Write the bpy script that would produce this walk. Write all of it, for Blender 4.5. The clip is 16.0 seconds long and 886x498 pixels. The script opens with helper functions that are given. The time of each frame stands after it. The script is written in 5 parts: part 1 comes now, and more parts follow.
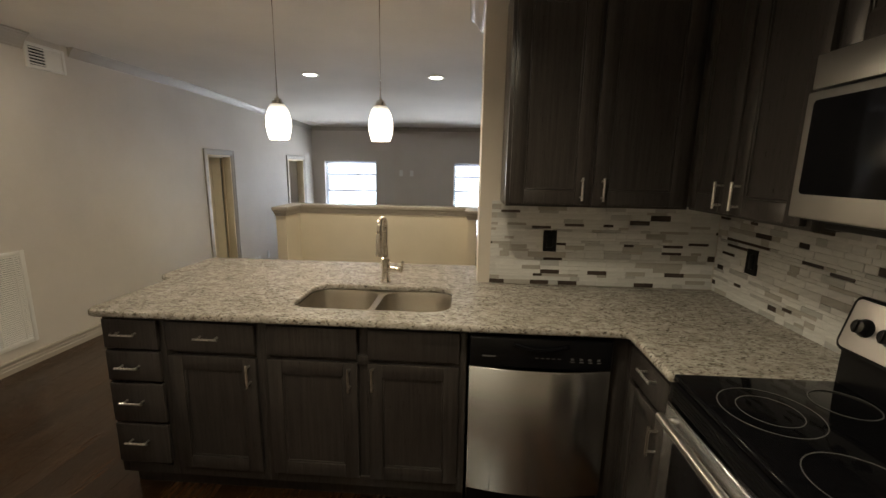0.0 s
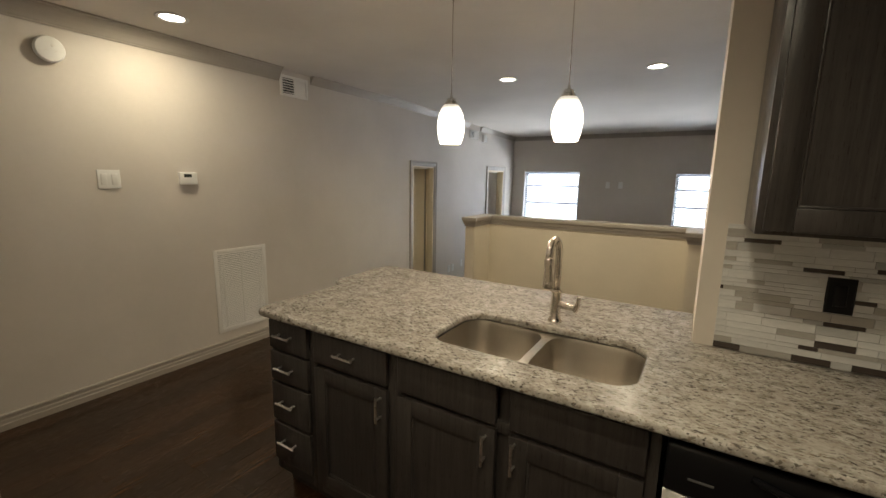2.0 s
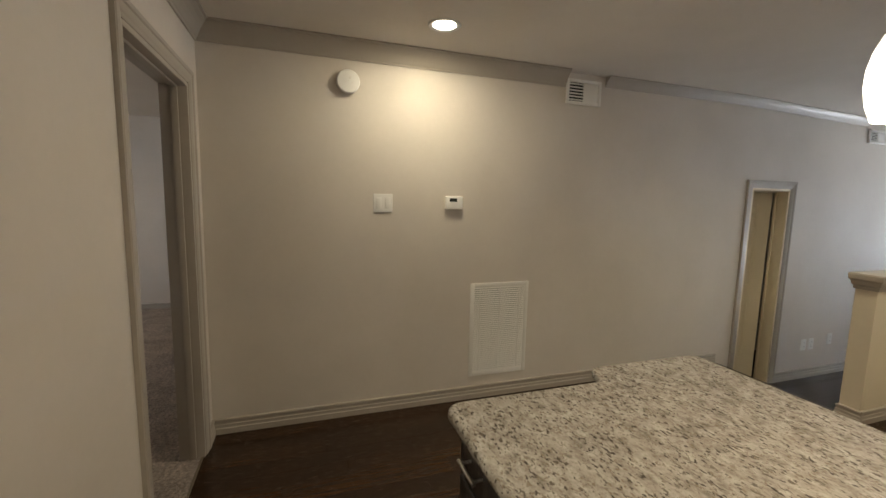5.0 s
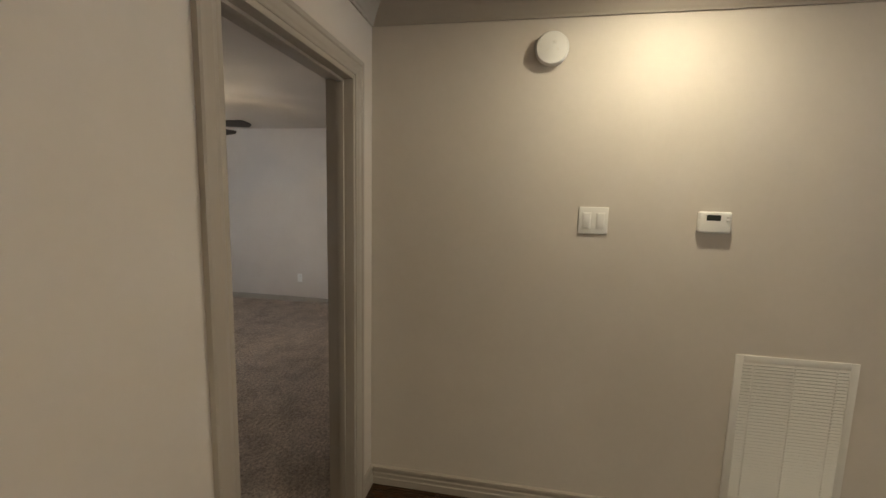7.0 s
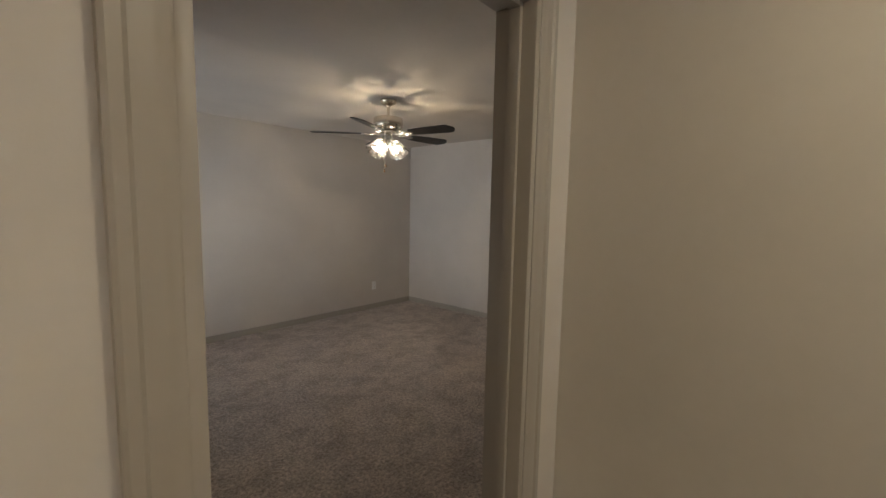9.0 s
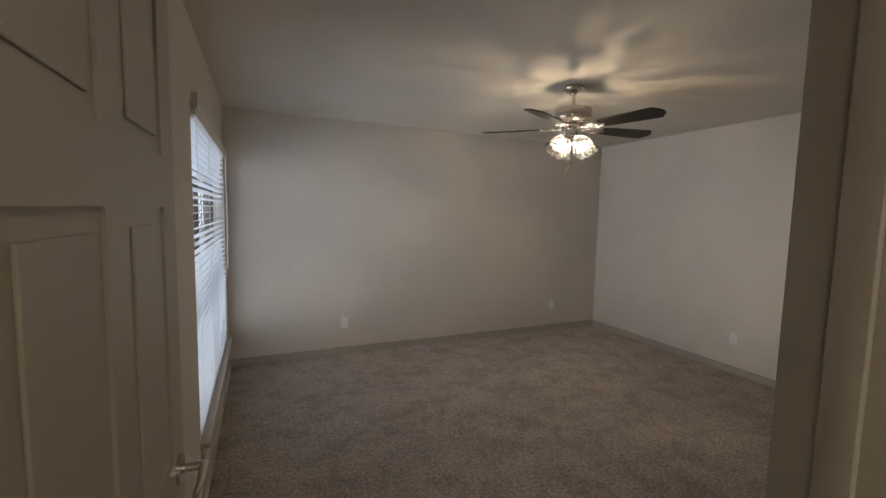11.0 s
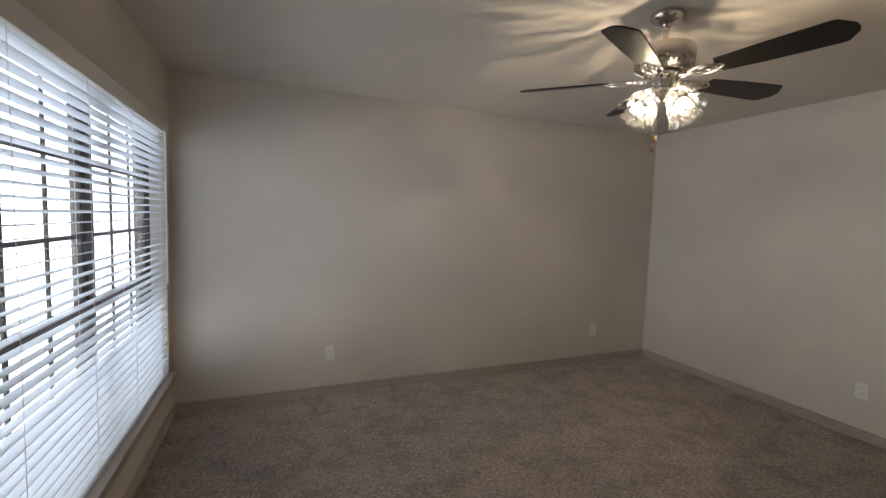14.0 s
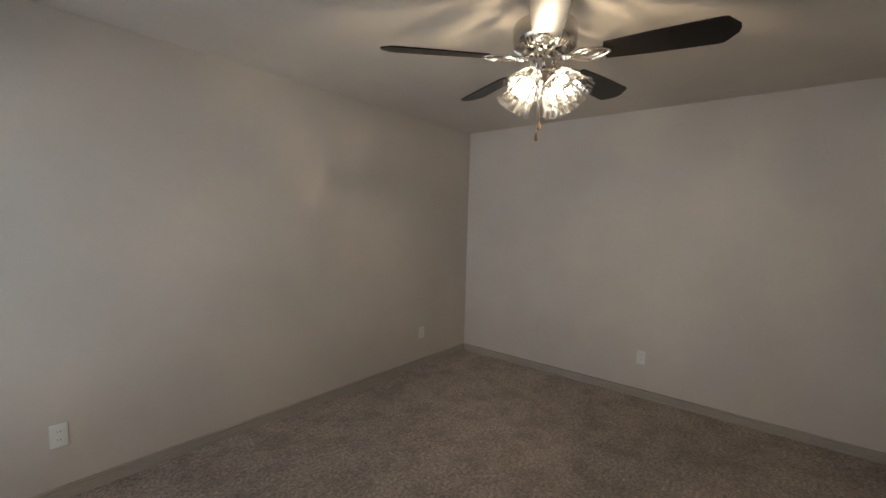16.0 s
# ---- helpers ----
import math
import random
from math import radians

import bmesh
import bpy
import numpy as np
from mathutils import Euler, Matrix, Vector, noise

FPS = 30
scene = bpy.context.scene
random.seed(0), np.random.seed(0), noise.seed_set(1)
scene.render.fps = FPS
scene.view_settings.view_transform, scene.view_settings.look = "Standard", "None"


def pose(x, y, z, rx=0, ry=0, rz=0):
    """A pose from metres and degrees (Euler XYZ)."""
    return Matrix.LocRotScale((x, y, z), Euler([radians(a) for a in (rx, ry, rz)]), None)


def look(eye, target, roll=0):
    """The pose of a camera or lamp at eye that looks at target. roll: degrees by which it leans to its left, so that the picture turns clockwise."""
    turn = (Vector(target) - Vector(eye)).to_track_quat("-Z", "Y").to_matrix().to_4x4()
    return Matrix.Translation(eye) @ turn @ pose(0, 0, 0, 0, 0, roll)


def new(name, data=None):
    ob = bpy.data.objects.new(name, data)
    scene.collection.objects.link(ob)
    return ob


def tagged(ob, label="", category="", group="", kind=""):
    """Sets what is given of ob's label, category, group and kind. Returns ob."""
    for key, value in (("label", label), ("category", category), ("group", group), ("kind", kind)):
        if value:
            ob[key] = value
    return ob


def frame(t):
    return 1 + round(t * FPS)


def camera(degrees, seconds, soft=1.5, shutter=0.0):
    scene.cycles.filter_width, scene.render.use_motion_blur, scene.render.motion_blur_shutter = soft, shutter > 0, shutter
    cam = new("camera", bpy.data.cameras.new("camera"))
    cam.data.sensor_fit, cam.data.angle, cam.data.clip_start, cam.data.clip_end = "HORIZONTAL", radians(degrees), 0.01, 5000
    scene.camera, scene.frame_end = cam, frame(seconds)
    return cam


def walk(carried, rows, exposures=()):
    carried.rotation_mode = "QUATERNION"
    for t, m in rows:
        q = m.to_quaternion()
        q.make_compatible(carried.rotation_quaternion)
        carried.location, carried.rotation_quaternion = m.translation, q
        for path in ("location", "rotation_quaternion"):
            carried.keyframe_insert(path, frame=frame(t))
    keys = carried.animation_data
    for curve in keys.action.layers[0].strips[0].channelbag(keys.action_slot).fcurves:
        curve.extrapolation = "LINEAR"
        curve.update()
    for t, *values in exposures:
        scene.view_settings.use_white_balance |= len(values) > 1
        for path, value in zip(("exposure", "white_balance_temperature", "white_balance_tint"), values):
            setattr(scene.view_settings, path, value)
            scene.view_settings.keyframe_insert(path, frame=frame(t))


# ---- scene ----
# brightness of the lamps (watts), the camera's exposure, the ceiling fan
DAY_BED, DAY_LIV = 37.0, 64.0
EXPOSURES = [(0.0, 0.0), (16.0, 0.0)]
CAN_W, PEND_W, FAN_W = 88.0, 10.0, 5.8
FAN, FAN_TURN, FAN_LAMPS, CHAIN_END = (-4.40, -1.52), 28.0, -6.0, -0.625
cam = camera(93.75, 16.0)
# seconds, x, y, z, yaw, pitch, roll
ROWS = [
    (0.0, 0.140, 0.084, 1.525, 3.85, -10.90, -0.94),
    (0.5, 0.149, 0.118, 1.537, 9.80, -10.92, -1.00),
    (1.0, 0.153, 0.251, 1.529, 16.17, -10.69, -1.04),
    (1.5, 0.155, 0.399, 1.514, 23.87, -10.25, -1.04),
    (2.0, 0.160, 0.565, 1.504, 31.62, -9.72, -0.97),
    (2.5, 0.110, 0.723, 1.500, 38.76, -9.36, -1.06),
    (3.0, 0.060, 0.892, 1.501, 44.73, -8.93, -1.10),
    (3.5, -0.025, 1.012, 1.506, 51.22, -8.42, -1.21),
    (4.0, -0.119, 1.121, 1.503, 58.07, -7.70, -1.26),
    (4.5, -0.244, 1.196, 1.488, 64.97, -7.15, -1.25),
    (5.2, -0.499, 1.297, 1.505, 73.95, -6.94, -1.28),
    (7.3, -1.305, 1.445, 1.555, 105.23, -7.22, -1.35),
    (8.0, -1.582, 1.399, 1.534, 116.57, -6.67, -1.23),
    (9.0, -1.942, 1.284, 1.500, 131.22, -5.68, -1.12),
    (9.5, -2.052, 1.195, 1.522, 138.06, -5.77, -1.12),
    (10.0, -2.168, 1.096, 1.510, 144.40, -5.56, -1.11),
    (10.2, -2.206, 1.053, 1.508, 146.93, -5.43, -1.11),
    (12.3, -2.580, 0.536, 1.536, 164.04, -5.01, -1.24),
    (13.0, -2.665, 0.282, 1.515, 163.84, -4.94, -1.44),
    (13.5, -2.688, 0.108, 1.487, 161.52, -4.55, -1.53),
    (14.0, -2.751, -0.062, 1.461, 158.31, -4.26, -1.76),
    (14.5, -2.793, -0.225, 1.467, 152.08, -4.32, -1.68),
    (15.0, -2.784, -0.391, 1.466, 145.25, -4.22, -1.75),
    (15.5, -2.792, -0.552, 1.455, 137.80, -4.01, -1.76),
    (16.0, -2.804, -0.713, 1.467, 129.56, -4.04, -1.53),
]
walk(cam, [(t, pose(x, y, z, 90 + pitch, roll, yaw)) for t, x, y, z, yaw, pitch, roll in ROWS],
     exposures=EXPOSURES)

# ---- plan (metres) ----
XL = -3.182            # long side wall, kitchen to living room
YD = 0.714             # wall with the bedroom door, kitchen face
YDB = 0.594            # the same wall, bedroom face
XW = -2.056            # bedroom wall with the window
YB = -3.46             # bedroom end wall
XF = -6.563            # bedroom far side wall
CEIL = 2.45
CEILB = 2.42           # bedroom ceiling
XE = 1.43              # kitchen wall behind the range
YK = 2.30              # kitchen wall behind the corner counter
XS = 0.190             # free end of that wall
YS = -0.9              # kitchen wall behind the camera
XP = -0.85             # free end of the bedroom-door wall
YSTEP = 4.96           # edge of the step down to the living room
DROP = -0.30           # living-room floor
YL = 8.75              # living-room end wall
CEILL = 2.34          # ceiling at that wall; it falls away gently from the step
XR = 4.2               # living-room side wall
T = 0.12               # wall thickness
COUNTER = 0.92

# ---- world and lights ----
world = bpy.data.worlds.new("sky")
scene.world = world
world.use_nodes = True
wn = world.node_tree
sky = wn.nodes.new("ShaderNodeTexSky")
sky.sky_type = 'NISHITA'
sky.sun_disc = False
sky.sun_elevation = radians(48)
sky.sun_rotation = radians(200)
sky.air_density, sky.dust_density = 1.0, 2.5
wn.nodes["Background"].inputs["Strength"].default_value = 0.13
wn.links.new(sky.outputs[0], wn.nodes["Background"].inputs["Color"])


def lamp(name, kind, at, power, colour, **more):
    data = bpy.data.lights.new(name, kind)
    data.energy, data.color = power, colour
    ob = new(name, data)
    ob.matrix_world = at
    if kind == 'AREA':
        data.shape = 'RECTANGLE'
        data.size, data.size_y = more["size"]
    elif kind == 'SPOT':
        data.spot_size, data.spot_blend, data.shadow_soft_size = radians(more["cone"]), more["blend"], more["radius"]
    elif kind == 'SUN':
        data.angle = radians(more["angle"])
    else:
        data.shadow_soft_size = more["radius"]
    return ob


WARM = (1.0, 0.79, 0.53)
LAMP_WHITE = (1.0, 0.875, 0.615)
COOL = (0.85, 0.92, 1.0)
sun_way = Vector((0.35, 0.55, -0.75))
lamp("sun", 'SUN', look((0, 0, 30), Vector((0, 0, 30)) + sun_way), 2.2, (1.0, 0.96, 0.9), angle=12)
# daylight in the window openings
lamp("daylight_bedroom", 'AREA', look((XW + 0.168, -2.392, 1.182), (XW - 1.2, -2.392, 1.182)), DAY_BED, COOL, size=(1.80, 1.60))
lamp("daylight_living", 'AREA', look((-2.38, YL + 0.17, 0.88), (-2.38, 0, 0.8)), DAY_LIV, COOL, size=(1.04, 1.5))
lamp("daylight_living", 'AREA', look((0.33, YL + 0.17, 0.88), (0.33, 0, 0.8)), DAY_LIV, COOL, size=(1.04, 1.5))
# the last two are unseen, added above the kitchen to light it
CANS = [(-2.72, 2.03), (-1.53, 4.47), (-0.25, 4.60), (0.02, 0.88), (-0.55, 0.10)]

# ---- materials ----
def material(name, base, rough=0.5, metal=0.0, spec=0.5, coat=0.0):
    m = bpy.data.materials.new(name)
    m.use_nodes = True
    b = m.node_tree.nodes["Principled BSDF"]
    b.inputs["Base Color"].default_value = (*base, 1)
    b.inputs["Roughness"].default_value = rough
    b.inputs["Metallic"].default_value = metal
    b.inputs["Specular IOR Level"].default_value = spec
    b.inputs["Coat Weight"].default_value = coat
    return m, m.node_tree, b


def node(nt, kind, **inputs):
    n = nt.nodes.new(kind)
    for key, value in inputs.items():
        n.inputs[key.replace("_", " ")].default_value = value
    return n


def coords(nt, scale=(1, 1, 1), turn=(0, 0, 0), kind="Object"):
    tc = nt.nodes.new("ShaderNodeTexCoord")
    mp = nt.nodes.new("ShaderNodeMapping")
    mp.inputs["Scale"].default_value = scale
    mp.inputs["Rotation"].default_value = turn
    nt.links.new(tc.outputs[kind], mp.inputs["Vector"])
    return mp.outputs[0]


def ramp(nt, source, stops):
    r = nt.nodes.new("ShaderNodeValToRGB")
    while len(r.color_ramp.elements) < len(stops):
        r.color_ramp.elements.new(0.5)
    for e, (at, colour) in zip(r.color_ramp.elements, stops):
        e.position, e.color = at, (*colour, 1)
    nt.links.new(source, r.inputs[0])
    return r.outputs[0]


def mix(nt, kind, fac, a, b):
    m = nt.nodes.new("ShaderNodeMix")
    m.data_type, m.blend_type = 'RGBA', kind
    if isinstance(fac, float):
        m.inputs[0].default_value = fac
    else:
        nt.links.new(fac, m.inputs[0])
    for socket, value in ((m.inputs[6], a), (m.inputs[7], b)):
        if isinstance(value, tuple):
            socket.default_value = (*value, 1)
        else:
            nt.links.new(value, socket)
    return m.outputs[2]


def bump(nt, b, source, strength, distance):
    n = node(nt, "ShaderNodeBump", Strength=strength, Distance=distance)
    nt.links.new(source, n.inputs["Height"])
    nt.links.new(n.outputs[0], b.inputs["Normal"])
    return n


def noise_of(nt, vec, scale, detail=3.0, rough=0.55):
    n = node(nt, "ShaderNodeTexNoise", Scale=scale, Detail=detail, Roughness=rough)
    nt.links.new(vec, n.inputs["Vector"])
    return n.outputs[0]


def paint(name, base, rough=0.62, grain=220, strength=0.12):
    """Rolled wall paint: fine orange peel, faint large blotches."""
    m, nt, b = material(name, base, rough, spec=0.35)
    v = coords(nt)
    big = noise_of(nt, v, 1.3, 4)
    small = noise_of(nt, v, 35, 2)
    dark = tuple(c * 0.93 for c in base)
    light = tuple(min(1, c * 1.04) for c in base)
    c1 = ramp(nt, big, [(0.3, dark), (0.7, light)])
    c2 = mix(nt, 'MULTIPLY', 0.06, c1, ramp(nt, small, [(0.3, (0.7, 0.7, 0.7)), (0.7, (1, 1, 1))]))
    nt.links.new(c2, b.inputs["Base Color"])
    bump(nt, b, noise_of(nt, v, grain, 2), strength, 0.0012)
    return m


WALL = paint("wall_paint", (0.63, 0.578, 0.52))
# wall paint again, with the kitchen lamps' warm light tinted in
HALFWALL = paint("half_wall_paint_lamplit", (0.69, 0.61, 0.48))
CEILING = paint("ceiling_paint", (0.68, 0.628, 0.565), 0.8, 90, 0.25)
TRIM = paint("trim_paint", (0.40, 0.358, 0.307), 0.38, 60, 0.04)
DOORPAINT = paint("door_paint", (0.78, 0.67, 0.48), 0.4, 60, 0.04)
WHITE = paint("white_plastic", (0.80, 0.79, 0.76), 0.35, 60, 0.02)
GRILLE = paint("grille_enamel", (0.78, 0.76, 0.72), 0.4, 60, 0.02)
DARK, _, _ = material("dark_gap", (0.012, 0.012, 0.012), 0.9)
BLACK, _, _ = material("black_plastic", (0.005, 0.005, 0.006), 0.30, spec=0.22)
GLOSSBLACK, _, _ = material("black_ceramic_glass", (0.004, 0.004, 0.005), 0.07, spec=0.12)
SCREEN, _, _ = material("display", (0.03, 0.035, 0.03), 0.2)
RING, _, _ = material("burner_ring", (0.085, 0.085, 0.085), 0.5)


def metal(name, base, rough, stretch=(1, 1, 60), strength=0.03, uneven=0.3):
    m, nt, b = material(name, base, rough, 1.0)
    v = coords(nt, stretch)
    n = noise_of(nt, v, 30, 3)
    r = ramp(nt, n, [(0.3, (rough * (1 - uneven),) * 3), (0.75, (rough * (1 + uneven),) * 3)])
    nt.links.new(r, b.inputs["Roughness"])
    bump(nt, b, n, strength, 0.0006)
    return m


PULLS = metal("pull_steel", (0.80, 0.79, 0.77), 0.30, (60, 60, 1), 0.004)
STEEL = metal("brushed_steel", (0.52, 0.51, 0.495), 0.33, (1, 4, 45), 0.002, 0.10)
STEELV = metal("brushed_steel_upright", (0.60, 0.61, 0.625), 0.24, (0.6, 0.6, 60), 0.004, 0.06)
sv = STEELV.node_tree.nodes["Principled BSDF"]
sv.inputs["Anisotropic"].default_value = 0.95
grain_way = STEELV.node_tree.nodes.new("ShaderNodeCombineXYZ")
grain_way.inputs[2].default_value = 1.0
STEELV.node_tree.links.new(grain_way.outputs[0], sv.inputs["Tangent"])
SINK = metal("sink_steel", (0.50, 0.465, 0.415), 0.34, (60, 1, 60))
NICKEL = metal("brushed_nickel", (0.66, 0.62, 0.56), 0.22, (1, 1, 20))
CHROME = metal("polished_nickel", (0.80, 0.77, 0.72), 0.10, (1, 1, 5), 0.005)


def stained_wood(name, dark, light, rough=0.36, along='Z', relief=0.08, vary=0.6):
    m, nt, b = material(name, dark, rough, spec=0.45)
    s = {'X': (0.5, 14, 14), 'Y': (10, 0.35, 10), 'Z': (14, 14, 0.5)}[along]
    v = coords(nt, s)
    grain = noise_of(nt, v, 6, 6, 0.65)
    fine = noise_of(nt, coords(nt, tuple(c * 4 for c in s)), 9, 4)
    blotch = noise_of(nt, coords(nt), 3.5, 3)
    c = ramp(nt, grain, [(0.25, dark), (0.75, light)])
    c = mix(nt, 'MULTIPLY', 0.35, c, ramp(nt, fine, [(0.3, (0.45, 0.45, 0.45)), (0.65, (1, 1, 1))]))
    c = mix(nt, 'MULTIPLY', 0.5, c, ramp(nt, blotch, [(0.3, (0.55, 0.55, 0.55)), (0.7, (1, 1, 1))]))
    info = nt.nodes.new("ShaderNodeObjectInfo")
    c = mix(nt, 'MULTIPLY', 0.6, c, ramp(nt, info.outputs["Random"], [(0.0, (vary, vary, vary)), (1.0, (1, 1, 1))]))
    nt.links.new(c, b.inputs["Base Color"])
    nt.links.new(ramp(nt, fine, [(0.3, (rough + 0.12,) * 3), (0.7, (rough - 0.05,) * 3)]), b.inputs["Roughness"])
    bump(nt, b, fine, relief, 0.001)
    return m


CABINET = stained_wood("espresso_wood", (0.019, 0.0165, 0.0158), (0.068, 0.0585, 0.055), 0.30)
PLANK = stained_wood("dark_plank", (0.007, 0.0040, 0.0025), (0.095, 0.043, 0.016), 0.19, 'Y', 0.015, 0.25)
LIVPLANK = stained_wood("dark_plank_grey", (0.025, 0.020, 0.018), (0.070, 0.054, 0.046), 0.17, 'Y', 0.02, 0.5)
BLADE = stained_wood("fan_blade_wood", (0.007, 0.0052, 0.0045), (0.015, 0.011, 0.0095), 0.33, 'X')
FOB = stained_wood("wood_fob", (0.30, 0.16, 0.06), (0.45, 0.26, 0.11), 0.4)


def granite():
    m, nt, b = material("granite", (0.6, 0.56, 0.48), 0.24, spec=0.22)
    v = coords(nt, (1.0, 1.6, 1.2), (0, 0, 0.55))
    base = ramp(nt, noise_of(nt, v, 26, 6, 0.7), [(0.30, (0.165, 0.145, 0.126)), (0.48, (0.315, 0.292, 0.264)), (0.68, (0.465, 0.445, 0.412))])
    vo = node(nt, "ShaderNodeTexVoronoi", Scale=92.0)
    nt.links.new(mixed_vector(nt, v, 0.02), vo.inputs["Vector"])
    fleck = ramp(nt, vo.outputs["Color"], [(0.0, (0.16, 0.14, 0.12)), (0.14, (0.25, 0.21, 0.17)), (0.20, (1, 1, 1))])
    c = mix(nt, 'MULTIPLY', 0.8, base, fleck)
    mask = ramp(nt, noise_of(nt, v, 78, 4, 0.65), [(0.56, (0, 0, 0)), (0.62, (0.85, 0.85, 0.85))])
    c = mix(nt, 'MIX', mask, c, (0.19, 0.155, 0.12))
    mask2 = ramp(nt, noise_of(nt, coords(nt, (0.7, 1.4, 1), (0, 0, 0.9)), 84, 3, 0.6), [(0.585, (0, 0, 0)), (0.63, (1, 1, 1))])
    c = mix(nt, 'MIX', mask2, c, (0.075, 0.064, 0.056))
    mask3 = ramp(nt, noise_of(nt, v, 8, 3), [(0.55, (0, 0, 0)), (0.72, (0.6, 0.6, 0.6))])
    c = mix(nt, 'MIX', mask3, c, (0.39, 0.362, 0.322))
    nt.links.new(c, b.inputs["Base Color"])
    return m


def mixed_vector(nt, v, amount):
    n = node(nt, "ShaderNodeTexNoise", Scale=20.0, Detail=2.0)
    nt.links.new(v, n.inputs["Vector"])
    a = nt.nodes.new("ShaderNodeMixRGB")
    a.inputs[0].default_value = amount
    nt.links.new(v, a.inputs[1])
    nt.links.new(n.outputs["Color"], a.inputs[2])
    return a.outputs[0]


GRANITE = granite()


def tile_stone(name, base, rough, spread):
    m, nt, b = material(name, base, rough, spec=0.5)
    info = nt.nodes.new("ShaderNodeObjectInfo")
    geo = nt.nodes.new("ShaderNodeNewGeometry")
    v = coords(nt, (1, 1, 3))
    lo, hi = tuple(c * (1 - spread) for c in base), tuple(min(1, c * (1 + spread)) for c in base)
    c = ramp(nt, geo.outputs["Random Per Island"], [(0.0, lo), (1.0, hi)])
    c2 = ramp(nt, noise_of(nt, v, 22, 5), [(0.3, (0.82, 0.82, 0.83)), (0.7, (1, 1, 1))])
    c = mix(nt, 'MULTIPLY', 1.0, c, c2)
    d = ramp(nt, info.outputs["Random"], [(0.0, (0.86, 0.86, 0.86)), (1.0, (1, 1, 1))])
    nt.links.new(mix(nt, 'MULTIPLY', 1.0, c, d), b.inputs["Base Color"])
    return m


TILES = [tile_stone("pale_marble_tile", (0.73, 0.73, 0.72), 0.3, 0.05), tile_stone("warm_grey_tile", (0.45, 0.425, 0.395), 0.32, 0.12),
         tile_stone("dark_brown_tile", (0.075, 0.058, 0.050), 0.14, 0.25), tile_stone("grey_glass_tile", (0.56, 0.56, 0.555), 0.16, 0.10)]
GROUT = paint("grout", (0.66, 0.655, 0.64), 0.9, 300, 0.2)


def carpet():
    m, nt, b = material("carpet_pile", (0.2, 0.17, 0.14), 1.0, spec=0.05)
    v = coords(nt)
    base = ramp(nt, noise_of(nt, v, 52, 7, 0.9), [(0.36, (0.068, 0.051, 0.042)), (0.48, (0.41, 0.335, 0.287)), (0.62, (0.90, 0.76, 0.665))])
    shade = ramp(nt, noise_of(nt, v, 4.2, 7, 0.78), [(0.41, (0.60, 0.585, 0.57)), (0.56, (1, 1, 1))])
    nt.links.new(mix(nt, 'MULTIPLY', 0.85, base, shade), b.inputs["Base Color"])
    b.inputs["Sheen Weight"].default_value = 0.3
    b.inputs["Sheen Roughness"].default_value = 0.6
    h = mix(nt, 'ADD', 0.5, noise_of(nt, v, 52, 7, 0.9), noise_of(nt, v, 22, 2))
    bump(nt, b, h, 1.0, 0.02)
    return m


CARPET = carpet()


def clear_glass(name, tint=(1, 1, 1), rough=0.0):
    m, nt, b = material(name, tint, rough)
    b.inputs["Transmission Weight"].default_value = 1.0
    b.inputs["IOR"].default_value = 1.45
    return m


PANE = clear_glass("window_pane")


